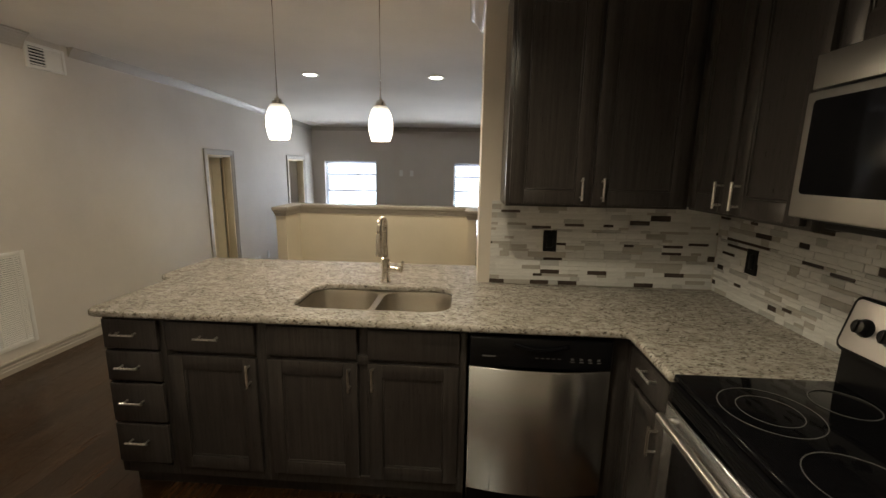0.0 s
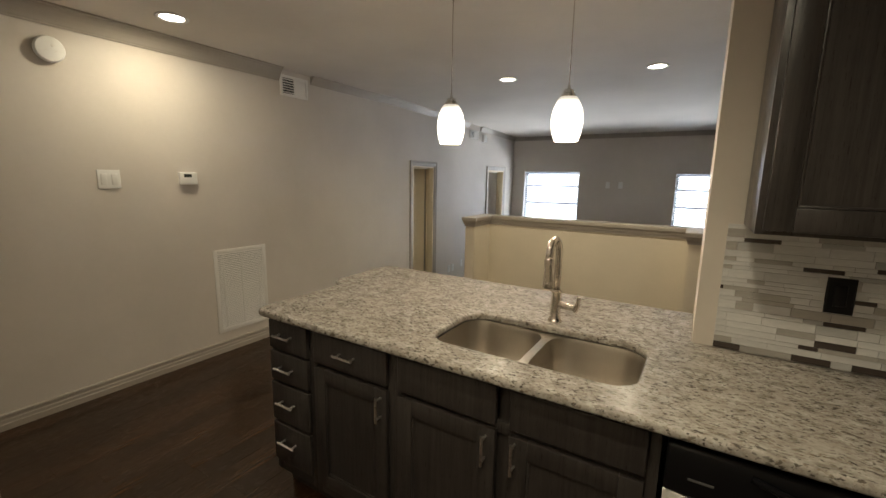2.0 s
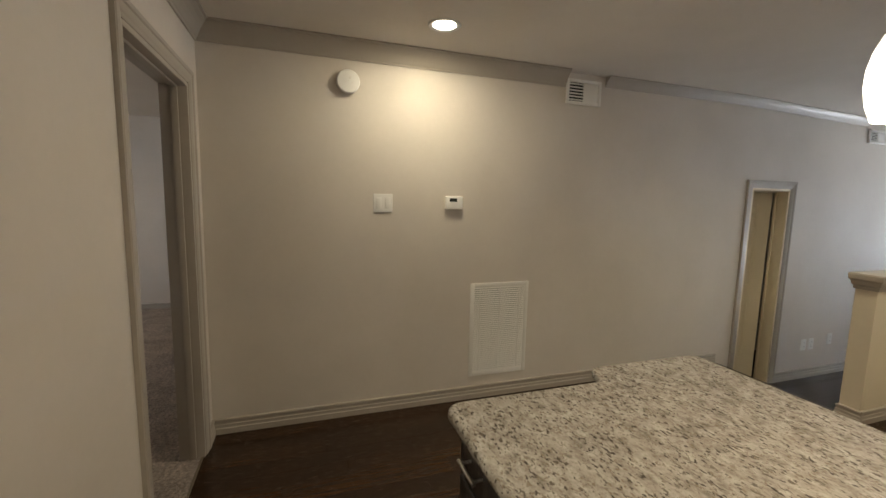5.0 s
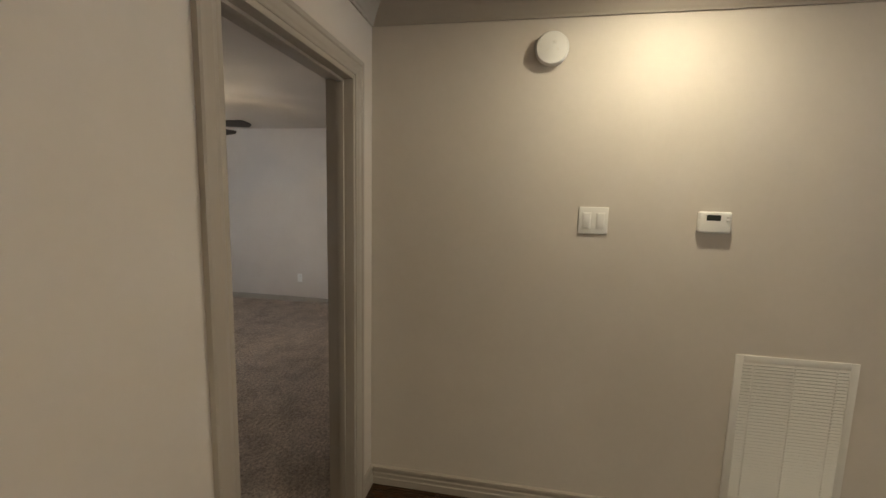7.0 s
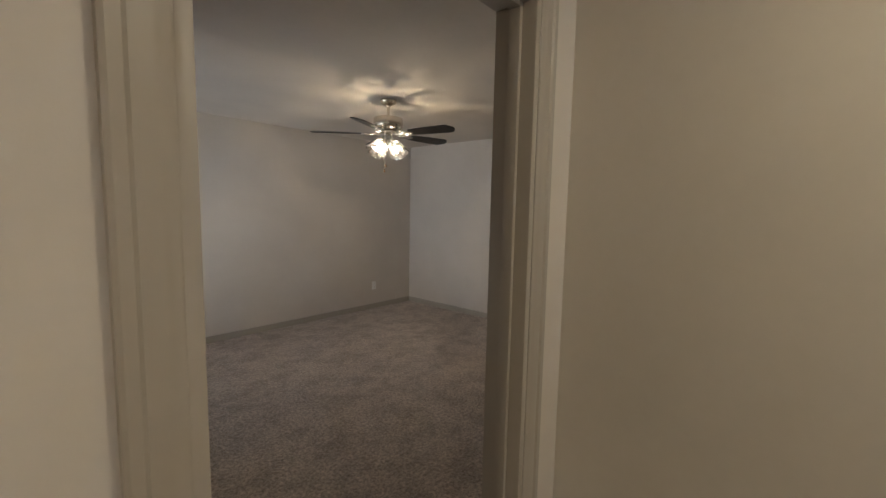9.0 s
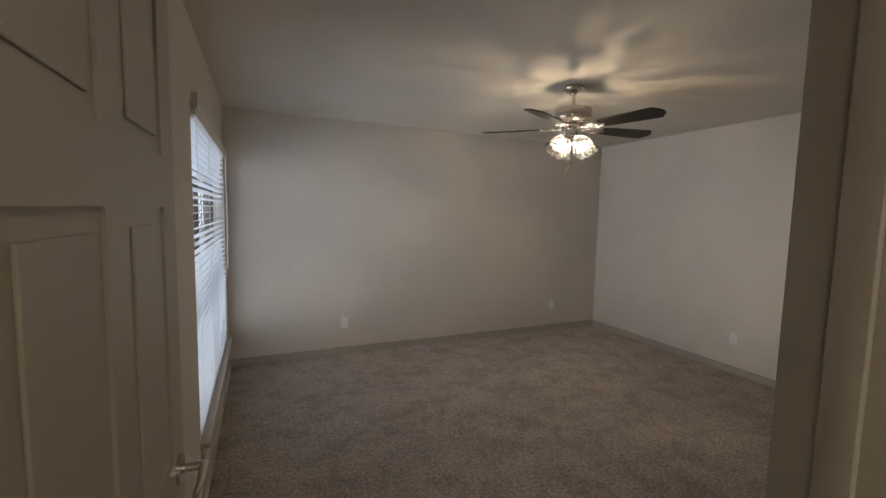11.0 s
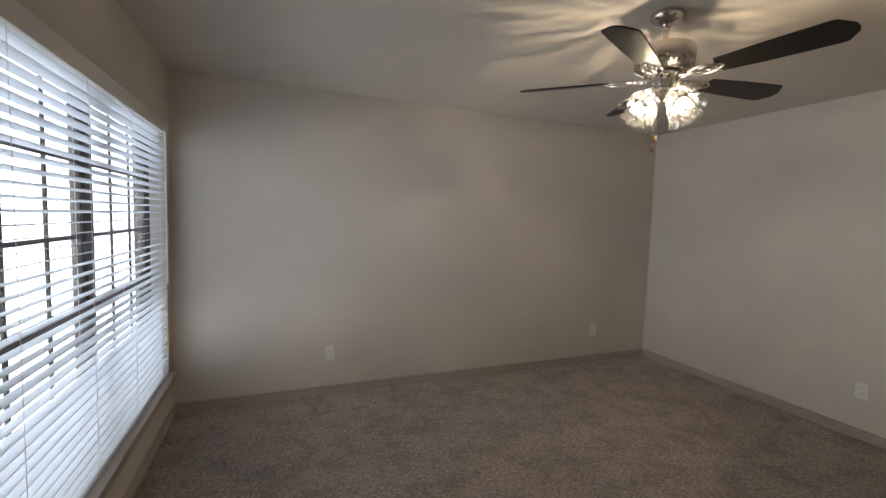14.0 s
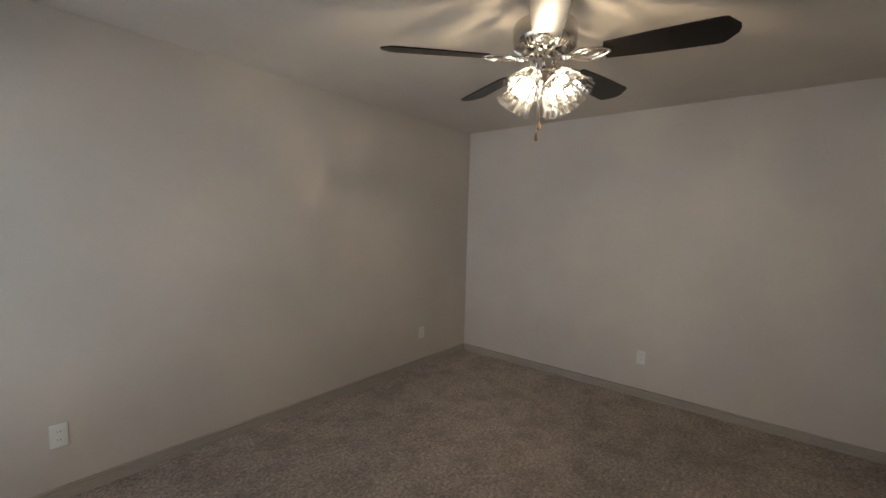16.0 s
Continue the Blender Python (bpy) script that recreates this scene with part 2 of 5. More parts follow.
def fluted_glass():
    """Ribbed lamp glass: an invented mask blocks light between clear ribs, imitating caustic streaks."""
    m, nt, b = material("fluted_glass", (1, 1, 1), 0.04)
    b.inputs["Specular IOR Level"].default_value = 0.8
    tc = nt.nodes.new("ShaderNodeTexCoord")
    # ribs run from neck to lip: the pattern goes round the bell and changes slowly along it
    flat = nt.nodes.new("ShaderNodeMapping")
    flat.inputs["Scale"].default_value = (1.0, 1.0, 0.0)
    nt.links.new(tc.outputs["Object"], flat.inputs["Vector"])
    round_way = nt.nodes.new("ShaderNodeVectorMath")
    round_way.operation = 'NORMALIZE'
    nt.links.new(flat.outputs[0], round_way.inputs[0])
    along = nt.nodes.new("ShaderNodeMapping")
    along.inputs["Scale"].default_value = (0.0, 0.0, 9.0)
    nt.links.new(tc.outputs["Object"], along.inputs["Vector"])
    both = nt.nodes.new("ShaderNodeVectorMath")
    both.operation = 'ADD'
    nt.links.new(round_way.outputs[0], both.inputs[0])
    nt.links.new(along.outputs[0], both.inputs[1])
    place = nt.nodes.new("ShaderNodeObjectInfo")
    shift = nt.nodes.new("ShaderNodeVectorMath")
    shift.operation = 'ADD'
    nt.links.new(both.outputs[0], shift.inputs[0])
    spread = nt.nodes.new("ShaderNodeVectorMath")
    spread.operation = 'SCALE'
    spread.inputs[0].default_value = (7.0, 3.0, 11.0)
    nt.links.new(place.outputs["Random"], spread.inputs["Scale"])
    nt.links.new(spread.outputs[0], shift.inputs[1])
    wave = node(nt, "ShaderNodeTexNoise", Scale=4.6, Detail=2.0, Roughness=0.55)
    nt.links.new(shift.outputs[0], wave.inputs["Vector"])
    hold = ramp(nt, wave.outputs[0], [(0.45, (0.98, 0.98, 0.98)), (0.50, (0.70, 0.70, 0.70)), (0.54, (0.0, 0.0, 0.0))])
    # the mask eases on the flared lip, which is clearer, and closes at the rim
    axis = nt.nodes.new("ShaderNodeSeparateXYZ")
    nt.links.new(tc.outputs["Object"], axis.inputs[0])
    lip = ramp(nt, axis.outputs[2], [(0.098, (1, 1, 1)), (0.128, (0.60, 0.60, 0.60)), (0.1475, (0.60, 0.60, 0.60)), (0.1490, (1, 1, 1))])
    hold = mix(nt, 'MULTIPLY', 1.0, hold, lip)
    clear = nt.nodes.new("ShaderNodeBsdfTransparent")
    clear.inputs[0].default_value = (0.97, 0.97, 0.95, 1)
    mixer = nt.nodes.new("ShaderNodeMixShader")
    gloss = node(nt, "ShaderNodeBsdfGlossy", Roughness=0.05)
    lw = nt.nodes.new("ShaderNodeLayerWeight")
    lw.inputs[0].default_value = 0.25
    mixer2 = nt.nodes.new("ShaderNodeMixShader")
    nt.links.new(lw.outputs["Fresnel"], mixer2.inputs[0])
    nt.links.new(clear.outputs[0], mixer2.inputs[1])
    nt.links.new(gloss.outputs[0], mixer2.inputs[2])
    b.inputs["Base Color"].default_value = (0.75, 0.74, 0.70, 1)
    nt.links.new(hold, mixer.inputs[0])
    nt.links.new(mixer2.outputs[0], mixer.inputs[1])
    rib = node(nt, "ShaderNodeBsdfGlossy", Roughness=0.12)
    rib.inputs[0].default_value = (0.8, 0.79, 0.76, 1)
    milky = nt.nodes.new("ShaderNodeBsdfTranslucent")
    milky.inputs[0].default_value = (0.26, 0.26, 0.26, 1)
    thick = nt.nodes.new("ShaderNodeMixShader")
    thick.inputs[0].default_value = 0.68
    nt.links.new(milky.outputs[0], thick.inputs[1])
    nt.links.new(rib.outputs[0], thick.inputs[2])
    nt.links.new(thick.outputs[0], mixer.inputs[2])
    nt.links.new(mixer.outputs[0], nt.nodes["Material Output"].inputs["Surface"])
    return m


FLUTED = fluted_glass()


def glowing(name, colour, strength):
    m, nt, b = material(name, (0.8, 0.8, 0.8), 0.4)
    b.inputs["Emission Color"].default_value = (*colour, 1)
    b.inputs["Emission Strength"].default_value = strength
    return m


CANGLOW = glowing("can_lens_lit", (1.0, 0.93, 0.80), 14)
BULB = glowing("bulb_lit", (1.0, 0.88, 0.70), 60)
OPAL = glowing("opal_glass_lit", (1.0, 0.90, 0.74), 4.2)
# bulb glow painted into the glass: emission fades upwards to the cap
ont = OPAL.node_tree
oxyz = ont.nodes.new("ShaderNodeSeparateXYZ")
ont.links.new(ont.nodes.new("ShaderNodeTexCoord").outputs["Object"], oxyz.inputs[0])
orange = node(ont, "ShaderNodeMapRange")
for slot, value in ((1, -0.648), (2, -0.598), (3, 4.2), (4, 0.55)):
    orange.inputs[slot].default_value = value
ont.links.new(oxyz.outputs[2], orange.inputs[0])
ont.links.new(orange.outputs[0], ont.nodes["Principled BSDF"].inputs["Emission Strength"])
SLAT, snt, sb = material("blind_slat", (0.80, 0.81, 0.82), 0.45)
sb.inputs["Subsurface Weight"].default_value = 0.0
trans = snt.nodes.new("ShaderNodeBsdfTranslucent")
trans.inputs[0].default_value = (0.72, 0.76, 0.82, 1)
smix = snt.nodes.new("ShaderNodeMixShader")
smix.inputs[0].default_value = 0.48
snt.links.new(sb.outputs[0], smix.inputs[1])
snt.links.new(trans.outputs[0], smix.inputs[2])
snt.links.new(smix.outputs[0], snt.nodes["Material Output"].inputs["Surface"])
FRAME = paint("bronze_window_frame", (0.10, 0.09, 0.085), 0.45, 60, 0.03)
GROUND = paint("ground_outside", (0.26, 0.25, 0.21), 0.95, 4, 0.6)
OUTPAINT = paint("balcony_paint", (0.52, 0.51, 0.50), 0.6, 60, 0.05)
LEAF, _, _ = material("leaf", (0.10, 0.11, 0.07), 0.6)
BARK = paint("bark", (0.16, 0.13, 0.11), 0.9, 30, 0.8)


# ---- mesh tools ----
def link(name, bm, mats, parent=None, smooth=False, at=None):
    me = bpy.data.meshes.new(name)
    bmesh.ops.recalc_face_normals(bm, faces=bm.faces)
    bm.to_mesh(me)
    bm.free()
    for m in (mats if isinstance(mats, (list, tuple)) else [mats]):
        me.materials.append(m)
    if smooth:
        me.polygons.foreach_set("use_smooth", [True] * len(me.polygons))
        if smooth is not True:
            me.set_sharp_from_angle(angle=radians(smooth))
    ob = new(name, me)
    if parent:
        ob.parent = parent
    if at is not None:
        ob.matrix_basis = at
    return ob


def add_box(bm, lo, hi, bevel=0.0, m=None, mat=0, seg=2):
    lo, hi = Vector(lo), Vector(hi)
    size = hi - lo
    t = Matrix.Translation((lo + hi) / 2) @ Matrix.Diagonal((*size, 1))
    if m is not None:
        t = m @ t
    made = bmesh.ops.create_cube(bm, size=1, matrix=t)
    faces = list({f for v in made["verts"] for f in v.link_faces})
    for f in faces:
        f.material_index = mat
    if bevel:
        edges = list({e for v in made["verts"] for e in v.link_edges})
        r = bmesh.ops.bevel(bm, geom=edges, offset=bevel, segments=seg, affect='EDGES', profile=0.5)
        for f in r["faces"]:
            f.material_index = mat


def box(name, lo, hi, mat, bevel=0.0, parent=None, at=None, seg=2):
    bm = bmesh.new()
    add_box(bm, lo, hi, bevel, seg=seg)
    return link(name, bm, mat, parent, smooth=40 if bevel else False, at=at)


def add_rod(bm, a, b, r, r2=None, n=12, mat=0):
    a, b = Vector(a), Vector(b)
    d = b - a
    m = Matrix.Translation((a + b) / 2) @ d.to_track_quat('Z', 'Y').to_matrix().to_4x4()
    made = bmesh.ops.create_cone(bm, cap_ends=True, segments=n, radius1=r, radius2=r if r2 is None else r2, depth=d.length, matrix=m)
    for v in made["verts"]:
        for f in v.link_faces:
            f.material_index = mat


def add_lathe(bm, profile, n=32, m=None, mat=0, flute=0.0, lobes=0, close=True):
    """Turns a profile of (radius, height) round z."""
    rings = []
    for k, (r, h) in enumerate(profile):
        ring = []
        for i in range(n):
            a = 2 * math.pi * i / n
            rr = r * (1 + flute * (k / max(1, len(profile) - 1)) * math.cos(lobes * a)) if lobes else r
            p = Vector((rr * math.cos(a), rr * math.sin(a), h))
            ring.append(bm.verts.new(m @ p if m is not None else p))
        rings.append(ring)
    for p, q in zip(rings, rings[1:]):
        for i in range(n):
            f = bm.faces.new((p[i], p[(i + 1) % n], q[(i + 1) % n], q[i]))
            f.material_index = mat
    if close:
        for ring in (rings[0], rings[-1]):
            f = bm.faces.new(ring)
            f.material_index = mat


def add_tube(bm, points, r, n=10, mat=0):
    """A round bar along a line of points; r may be one radius for each point."""
    pts = [Vector(p) for p in points]
    rad = r if isinstance(r, (list, tuple)) else [r] * len(pts)
    rings = []
    side = None
    for i, p in enumerate(pts):
        d = (pts[min(i + 1, len(pts) - 1)] - pts[max(i - 1, 0)]).normalized()
        if side is None:
            side = d.orthogonal().normalized()
        side = (side - side.dot(d) * d).normalized()
        up = d.cross(side)
        rings.append([bm.verts.new(p + rad[i] * (math.cos(2 * math.pi * k / n) * side + math.sin(2 * math.pi * k / n) * up)) for k in range(n)])
    for p, q in zip(rings, rings[1:]):
        for k in range(n):
            bm.faces.new((p[k], p[(k + 1) % n], q[(k + 1) % n], q[k])).material_index = mat
    for ring in (rings[0], rings[-1]):
        bm.faces.new(ring).material_index = mat


def add_sweep(bm, profile, a, b, out, mitre_a=0.0, mitre_b=0.0, mat=0):
    """A moulding from a to b. profile: (distance from the wall, height); out: the way off the wall; mitres: how far the ends run back per metre off the wall."""
    a, b, out = Vector(a), Vector(b), Vector(out)
    d = (b - a).normalized()
    ends = []
    for base, mit in ((a, mitre_a), (b, -mitre_b)):
        ends.append([bm.verts.new(base + out * p + Vector((0, 0, h)) + d * (mit * p)) for p, h in profile])
    n = len(profile)
    for i in range(n):
        bm.faces.new((ends[0][i], ends[0][(i + 1) % n], ends[1][(i + 1) % n], ends[1][i])).material_index = mat
    bm.faces.new(ends[0]).material_index = mat
    bm.faces.new(ends[1]).material_index = mat


def add_outline(bm, pts, z0, z1, bevel=0.0, mat=0):
    """A flat plate of any outline between two heights."""
    low = [bm.verts.new((x, y, z0)) for x, y in pts]
    top = [bm.verts.new((x, y, z1)) for x, y in pts]
    n = len(pts)
    fs = [bm.faces.new(low), bm.faces.new(top)] + [bm.faces.new((low[i], low[(i + 1) % n], top[(i + 1) % n], top[i])) for i in range(n)]
    for f in fs:
        f.material_index = mat
    if bevel:
        edges = [e for e in fs[1].edges] + [e for e in fs[0].edges]
        r = bmesh.ops.bevel(bm, geom=edges, offset=bevel, segments=2, affect='EDGES', profile=0.5)
        for f in r["faces"]:
            f.material_index = mat


def rounded(x0, y0, x1, y1, r, n=6):
    pts = []
    for cx, cy, a0 in ((x1 - r, y1 - r, 0), (x0 + r, y1 - r, 90), (x0 + r, y0 + r, 180), (x1 - r, y0 + r, 270)):
        for k in range(n + 1):
            a = radians(a0 + 90 * k / n)
            pts.append((cx + r * math.cos(a), cy + r * math.sin(a)))
    return pts


def empty(name, at=None):
    ob = new(name)
    if at is not None:
        ob.matrix_basis = at
    return ob


def setting(ob, label, category):
    return tagged(ob, label, category, kind="structure")


# ---- large structure ----
def wall(name, axis, face, depth, lo, hi, z0, z1, openings=(), mat=None, label="warm grey-beige painted plaster wall"):
    """A wall in the plane axis = face .. face + depth from lo to hi, with openings (lo, hi, z0, z1) through it."""
    cuts = sorted({lo, hi, *[v for o in openings for v in o[:2]]})
    zs = sorted({z0, z1, *[v for o in openings for v in o[2:]]})
    bm = bmesh.new()
    inside = lambda u, z: any(o[0] < u < o[1] and o[2] < z < o[3] for o in openings)
    solid = lambda i, j: 0 <= i < len(cuts) - 1 and 0 <= j < len(zs) - 1 and not inside((cuts[i] + cuts[i + 1]) / 2, (zs[j] + zs[j + 1]) / 2)
    d0, d1 = sorted((face, face + depth))
    at = (lambda d, u, z: (d, u, z)) if axis == 'x' else (lambda d, u, z: (u, d, z))
    quad = lambda *p: bm.faces.new([bm.verts.new(at(*c)) for c in p])
    for i in range(len(cuts) - 1):
        for j in range(len(zs) - 1):
            if not solid(i, j):
                continue
            a, b, c, e = cuts[i], cuts[i + 1], zs[j], zs[j + 1]
            for d in (d0, d1):
                quad((d, a, c), (d, b, c), (d, b, e), (d, a, e))
            for ok, u in ((solid(i - 1, j), a), (solid(i + 1, j), b)):
                if not ok:
                    quad((d0, u, c), (d1, u, c), (d1, u, e), (d0, u, e))
            for ok, z in ((solid(i, j - 1), c), (solid(i, j + 1), e)):
                if not ok:
                    quad((d0, a, z), (d1, a, z), (d1, b, z), (d0, b, z))
    bmesh.ops.remove_doubles(bm, verts=bm.verts, dist=1e-5)
    return setting(link(name, bm, mat or WALL), label, "wall")


DOOR_X = (-2.96, -2.115)     # bedroom doorway
DOOR_H = 2.06
D1 = (5.215, 5.725)          # living-room doorways in the long wall
D2 = (7.57, 8.25)
DH = 1.655
WIN = (-3.34, -1.445, 0.335, 2.03)
LW1 = (-2.93, -1.83, 0.1, 1.66)
LW2 = (-0.22, 0.88, 0.1, 1.64)
wall("wall_west", 'x', XL, -T, YD, YL + T, DROP - 0.1, CEIL, [(*D1, DROP, DH), (*D2, DROP, DH)])
wall("wall_bedroom_door", 'y', YD, YDB - YD, XF - T, XP, -0.1, CEIL, [(*DOOR_X, -0.02, DOOR_H)])
wall("wall_passage", 'x', XP, -T, YS, YDB, -0.1, CEIL)
wall("wall_south", 'y', YS, -T, XP - T, XE + T, -0.1, CEIL)
wall("wall_range", 'x', XE, T, YS, YK + 0.52, -0.1, CEIL)
wall("wall_kitchen", 'y', YK, 0.52, XS, XE, -0.1, CEIL)
wall("wall_dining", 'y', YK + 0.52 - T, T, XE + T, XR, -0.1, CEIL)
wall("wall_east", 'x', XR, T, YK, YL + T, DROP - 0.1, CEIL)
wall("wall_north", 'y', YL, T + 0.06, XL, XR, DROP - 0.1, CEIL, [LW1, LW2])
wall("wall_window", 'x', XW, T + 0.06, YB - T, YDB, -0.1, CEIL, [WIN])
wall("wall_bedroom_end", 'y', YB, -T, XF - T, XW, -0.1, CEIL)
wall("wall_bedroom_side", 'x', XF, -T, YB, YDB, -0.1, CEIL)
# small rooms behind the two doorways of the long wall
wall("wall_closet_back", 'x', XL - 1.9, -T, 4.6, YL + T, DROP - 0.1, CEIL)
wall("wall_closet_side", 'y', 4.6, -T, XL - 2.02, XL - T, DROP - 0.1, CEIL)
wall("wall_closet_middle", 'y', 6.6, T, XL - 1.9, XL - T, DROP - 0.1, CEIL)
wall("wall_closet_end", 'y', YL, T, XL - 2.02, XL, DROP - 0.1, CEIL)

bm = bmesh.new()
add_box(bm, (XF - T, YB - T, CEILB), (XW + T + 0.06, YDB, CEIL + 0.1))
setting(link("ceiling_bedroom", bm, CEILING), "pale grey-beige textured bedroom ceiling", "ceiling")


def ceiling_main():
    bm = bmesh.new()
    add_box(bm, (XL - 2.02, YD + 0.001, CEIL), (XR + T, YSTEP, CEIL + 0.1))
    drop = (CEILL - CEIL) / (YL - YSTEP)
    add_box(bm, (XL - 2.02, YSTEP, CEIL), (XR + T, YL + 0.18, CEIL + 0.1))
    for v in bm.verts:
        if v.co.y > YL:
            v.co.z += drop * (YL + 0.18 - YSTEP)
    add_box(bm, (XP - T, YS - T, CEIL), (XE + T, YD, CEIL + 0.1))
    setting(link("ceiling", bm, CEILING), "beige textured kitchen and living-room ceiling", "ceiling")


ceiling_main()
box_floor = bmesh.new()
add_box(box_floor, (XF - T, YB - T, -0.2), (XW + T, YD - 0.010, 0.0))
CARPET_FLOOR = setting(link("floor_carpet", box_floor, CARPET), "mottled brown-grey cut-pile bedroom carpet", "carpet")
FLOORS = {}


def subfloors():
    bm = bmesh.new()
    add_box(bm, (XL - T, YD - 0.03, -0.2), (XR + T, YSTEP, -0.012))
    add_box(bm, (XP - T, YS - T, -0.2), (XE + T, YD - 0.03, -0.012))
    add_box(bm, (-2.2, YSTEP, -0.5), (0.24, 5.42, -0.012))
    FLOORS["upper"] = setting(link("floor", bm, PLANK), "dark stained wood plank floor with a satin sheen", "floor")
    bm = bmesh.new()
    add_box(bm, (XL - 2.02, 4.5, DROP - 0.2), (XR + T, YL + 0.18, DROP - 0.012))
    FLOORS["lower"] = setting(link("floor_living", bm, LIVPLANK), "dark wood plank floor of the sunken living room", "floor")
    bm = bmesh.new()
    for x0, x1 in ((XL + 0.003, -2.205), (0.245, XR)):
        add_box(bm, (x0, YSTEP, DROP), (x1, YSTEP + 0.30, -0.15), 0.006)
        add_box(bm, (x0, YSTEP - 0.03, -0.03), (x1, YSTEP + 0.028, 0.002), 0.006)
    setting(link("step", bm, PLANK, smooth=40), "dark wood step down into the living room", "step")


subfloors()

# half wall round the dining nook: front faces, capped
HX0, HX1, HY = -2.065, 0.115, 5.33
HX2 = 0.222
HEND = YSTEP - 0.055
CAPZ = 0.012


def half_wall():
    bm = bmesh.new()
    add_box(bm, (HX0 - T, HEND, -0.1), (HX0, HY + T, 0.99 + CAPZ))
    add_box(bm, (HX0, HY, -0.1), (HX1, HY + T, 0.99 + CAPZ))
    add_box(bm, (HX1, YSTEP + 0.0, -0.1), (HX2, HY + T, 0.99 + CAPZ))
    setting(link("wall_half", bm, HALFWALL), "half wall round the dining nook, its paint tinted by warm lamplight", "half wall")
    bm = bmesh.new()
    cap = [(0, 0.93), (0.012, 0.93), (0.014, 0.955), (0.024, 0.962), (0.028, 0.985), (0.042, 1.0), (0.045, 1.03), (0.04, 1.04), (0, 1.04)]
    cap = [(p * 0.8, z + CAPZ) for p, z in cap]
    x0, x1, y1 = HX0, HX1, HY
    # inner side
    add_sweep(bm, cap, (x0, HEND, 0), (x0, y1, 0), (1, 0, 0), -1, 1)
    add_sweep(bm, cap, (x0, y1, 0), (x1, y1, 0), (0, -1, 0), 1, 1)
    add_sweep(bm, cap, (x1, y1, 0), (x1, YSTEP + 0.0, 0), (-1, 0, 0), 1, -1)
    # ends and outer side
    add_sweep(bm, cap, (x0 - T, HEND, 0), (x0, HEND, 0), (0, -1, 0), -1, -1)
    add_sweep(bm, cap, (x1, YSTEP + 0.0, 0), (HX2, YSTEP + 0.0, 0), (0, -1, 0), -1, -1)
    add_sweep(bm, cap, (x0 - T, HEND, 0), (x0 - T, y1 + T, 0), (-1, 0, 0), -1, -1)
    add_sweep(bm, cap, (x0 - T, y1 + T, 0), (HX2, y1 + T, 0), (0, 1, 0), -1, -1)
    add_sweep(bm, cap, (HX2, YSTEP + 0.0, 0), (HX2, y1 + T, 0), (1, 0, 0), -1, -1)
    for lo, hi in (((x0 - T, HEND, 0.991 + CAPZ), (x0, y1 + T, 1.04 + CAPZ)), ((x0, y1, 0.991 + CAPZ), (x1, y1 + T, 1.04 + CAPZ)), ((x1, YSTEP + 0.0, 0.991 + CAPZ), (HX2, y1 + T, 1.04 + CAPZ))):
        add_box(bm, lo, hi)
    setting(link("trim_half_wall_cap", bm, TRIM), "stepped beige wood cap moulding on the half wall", "moulding")


half_wall()

BASE = [(0, 0), (0.018, 0), (0.018, 0.036), (0.014, 0.042), (0.014, 0.060), (0.010, 0.066), (0.011, 0.078), (0.015, 0.084), (0.014, 0.095), (0.004, 0.098), (0, 0.099)]
CROWN = [(0, 0), (0.010, 0), (0.013, 0.010), (0.018, 0.016), (0.027, 0.034), (0.040, 0.056), (0.056, 0.076), (0.070, 0.088), (0.074, 0.096), (0.084, 0.099), (0.084, 0.109), (0, 0.109)]


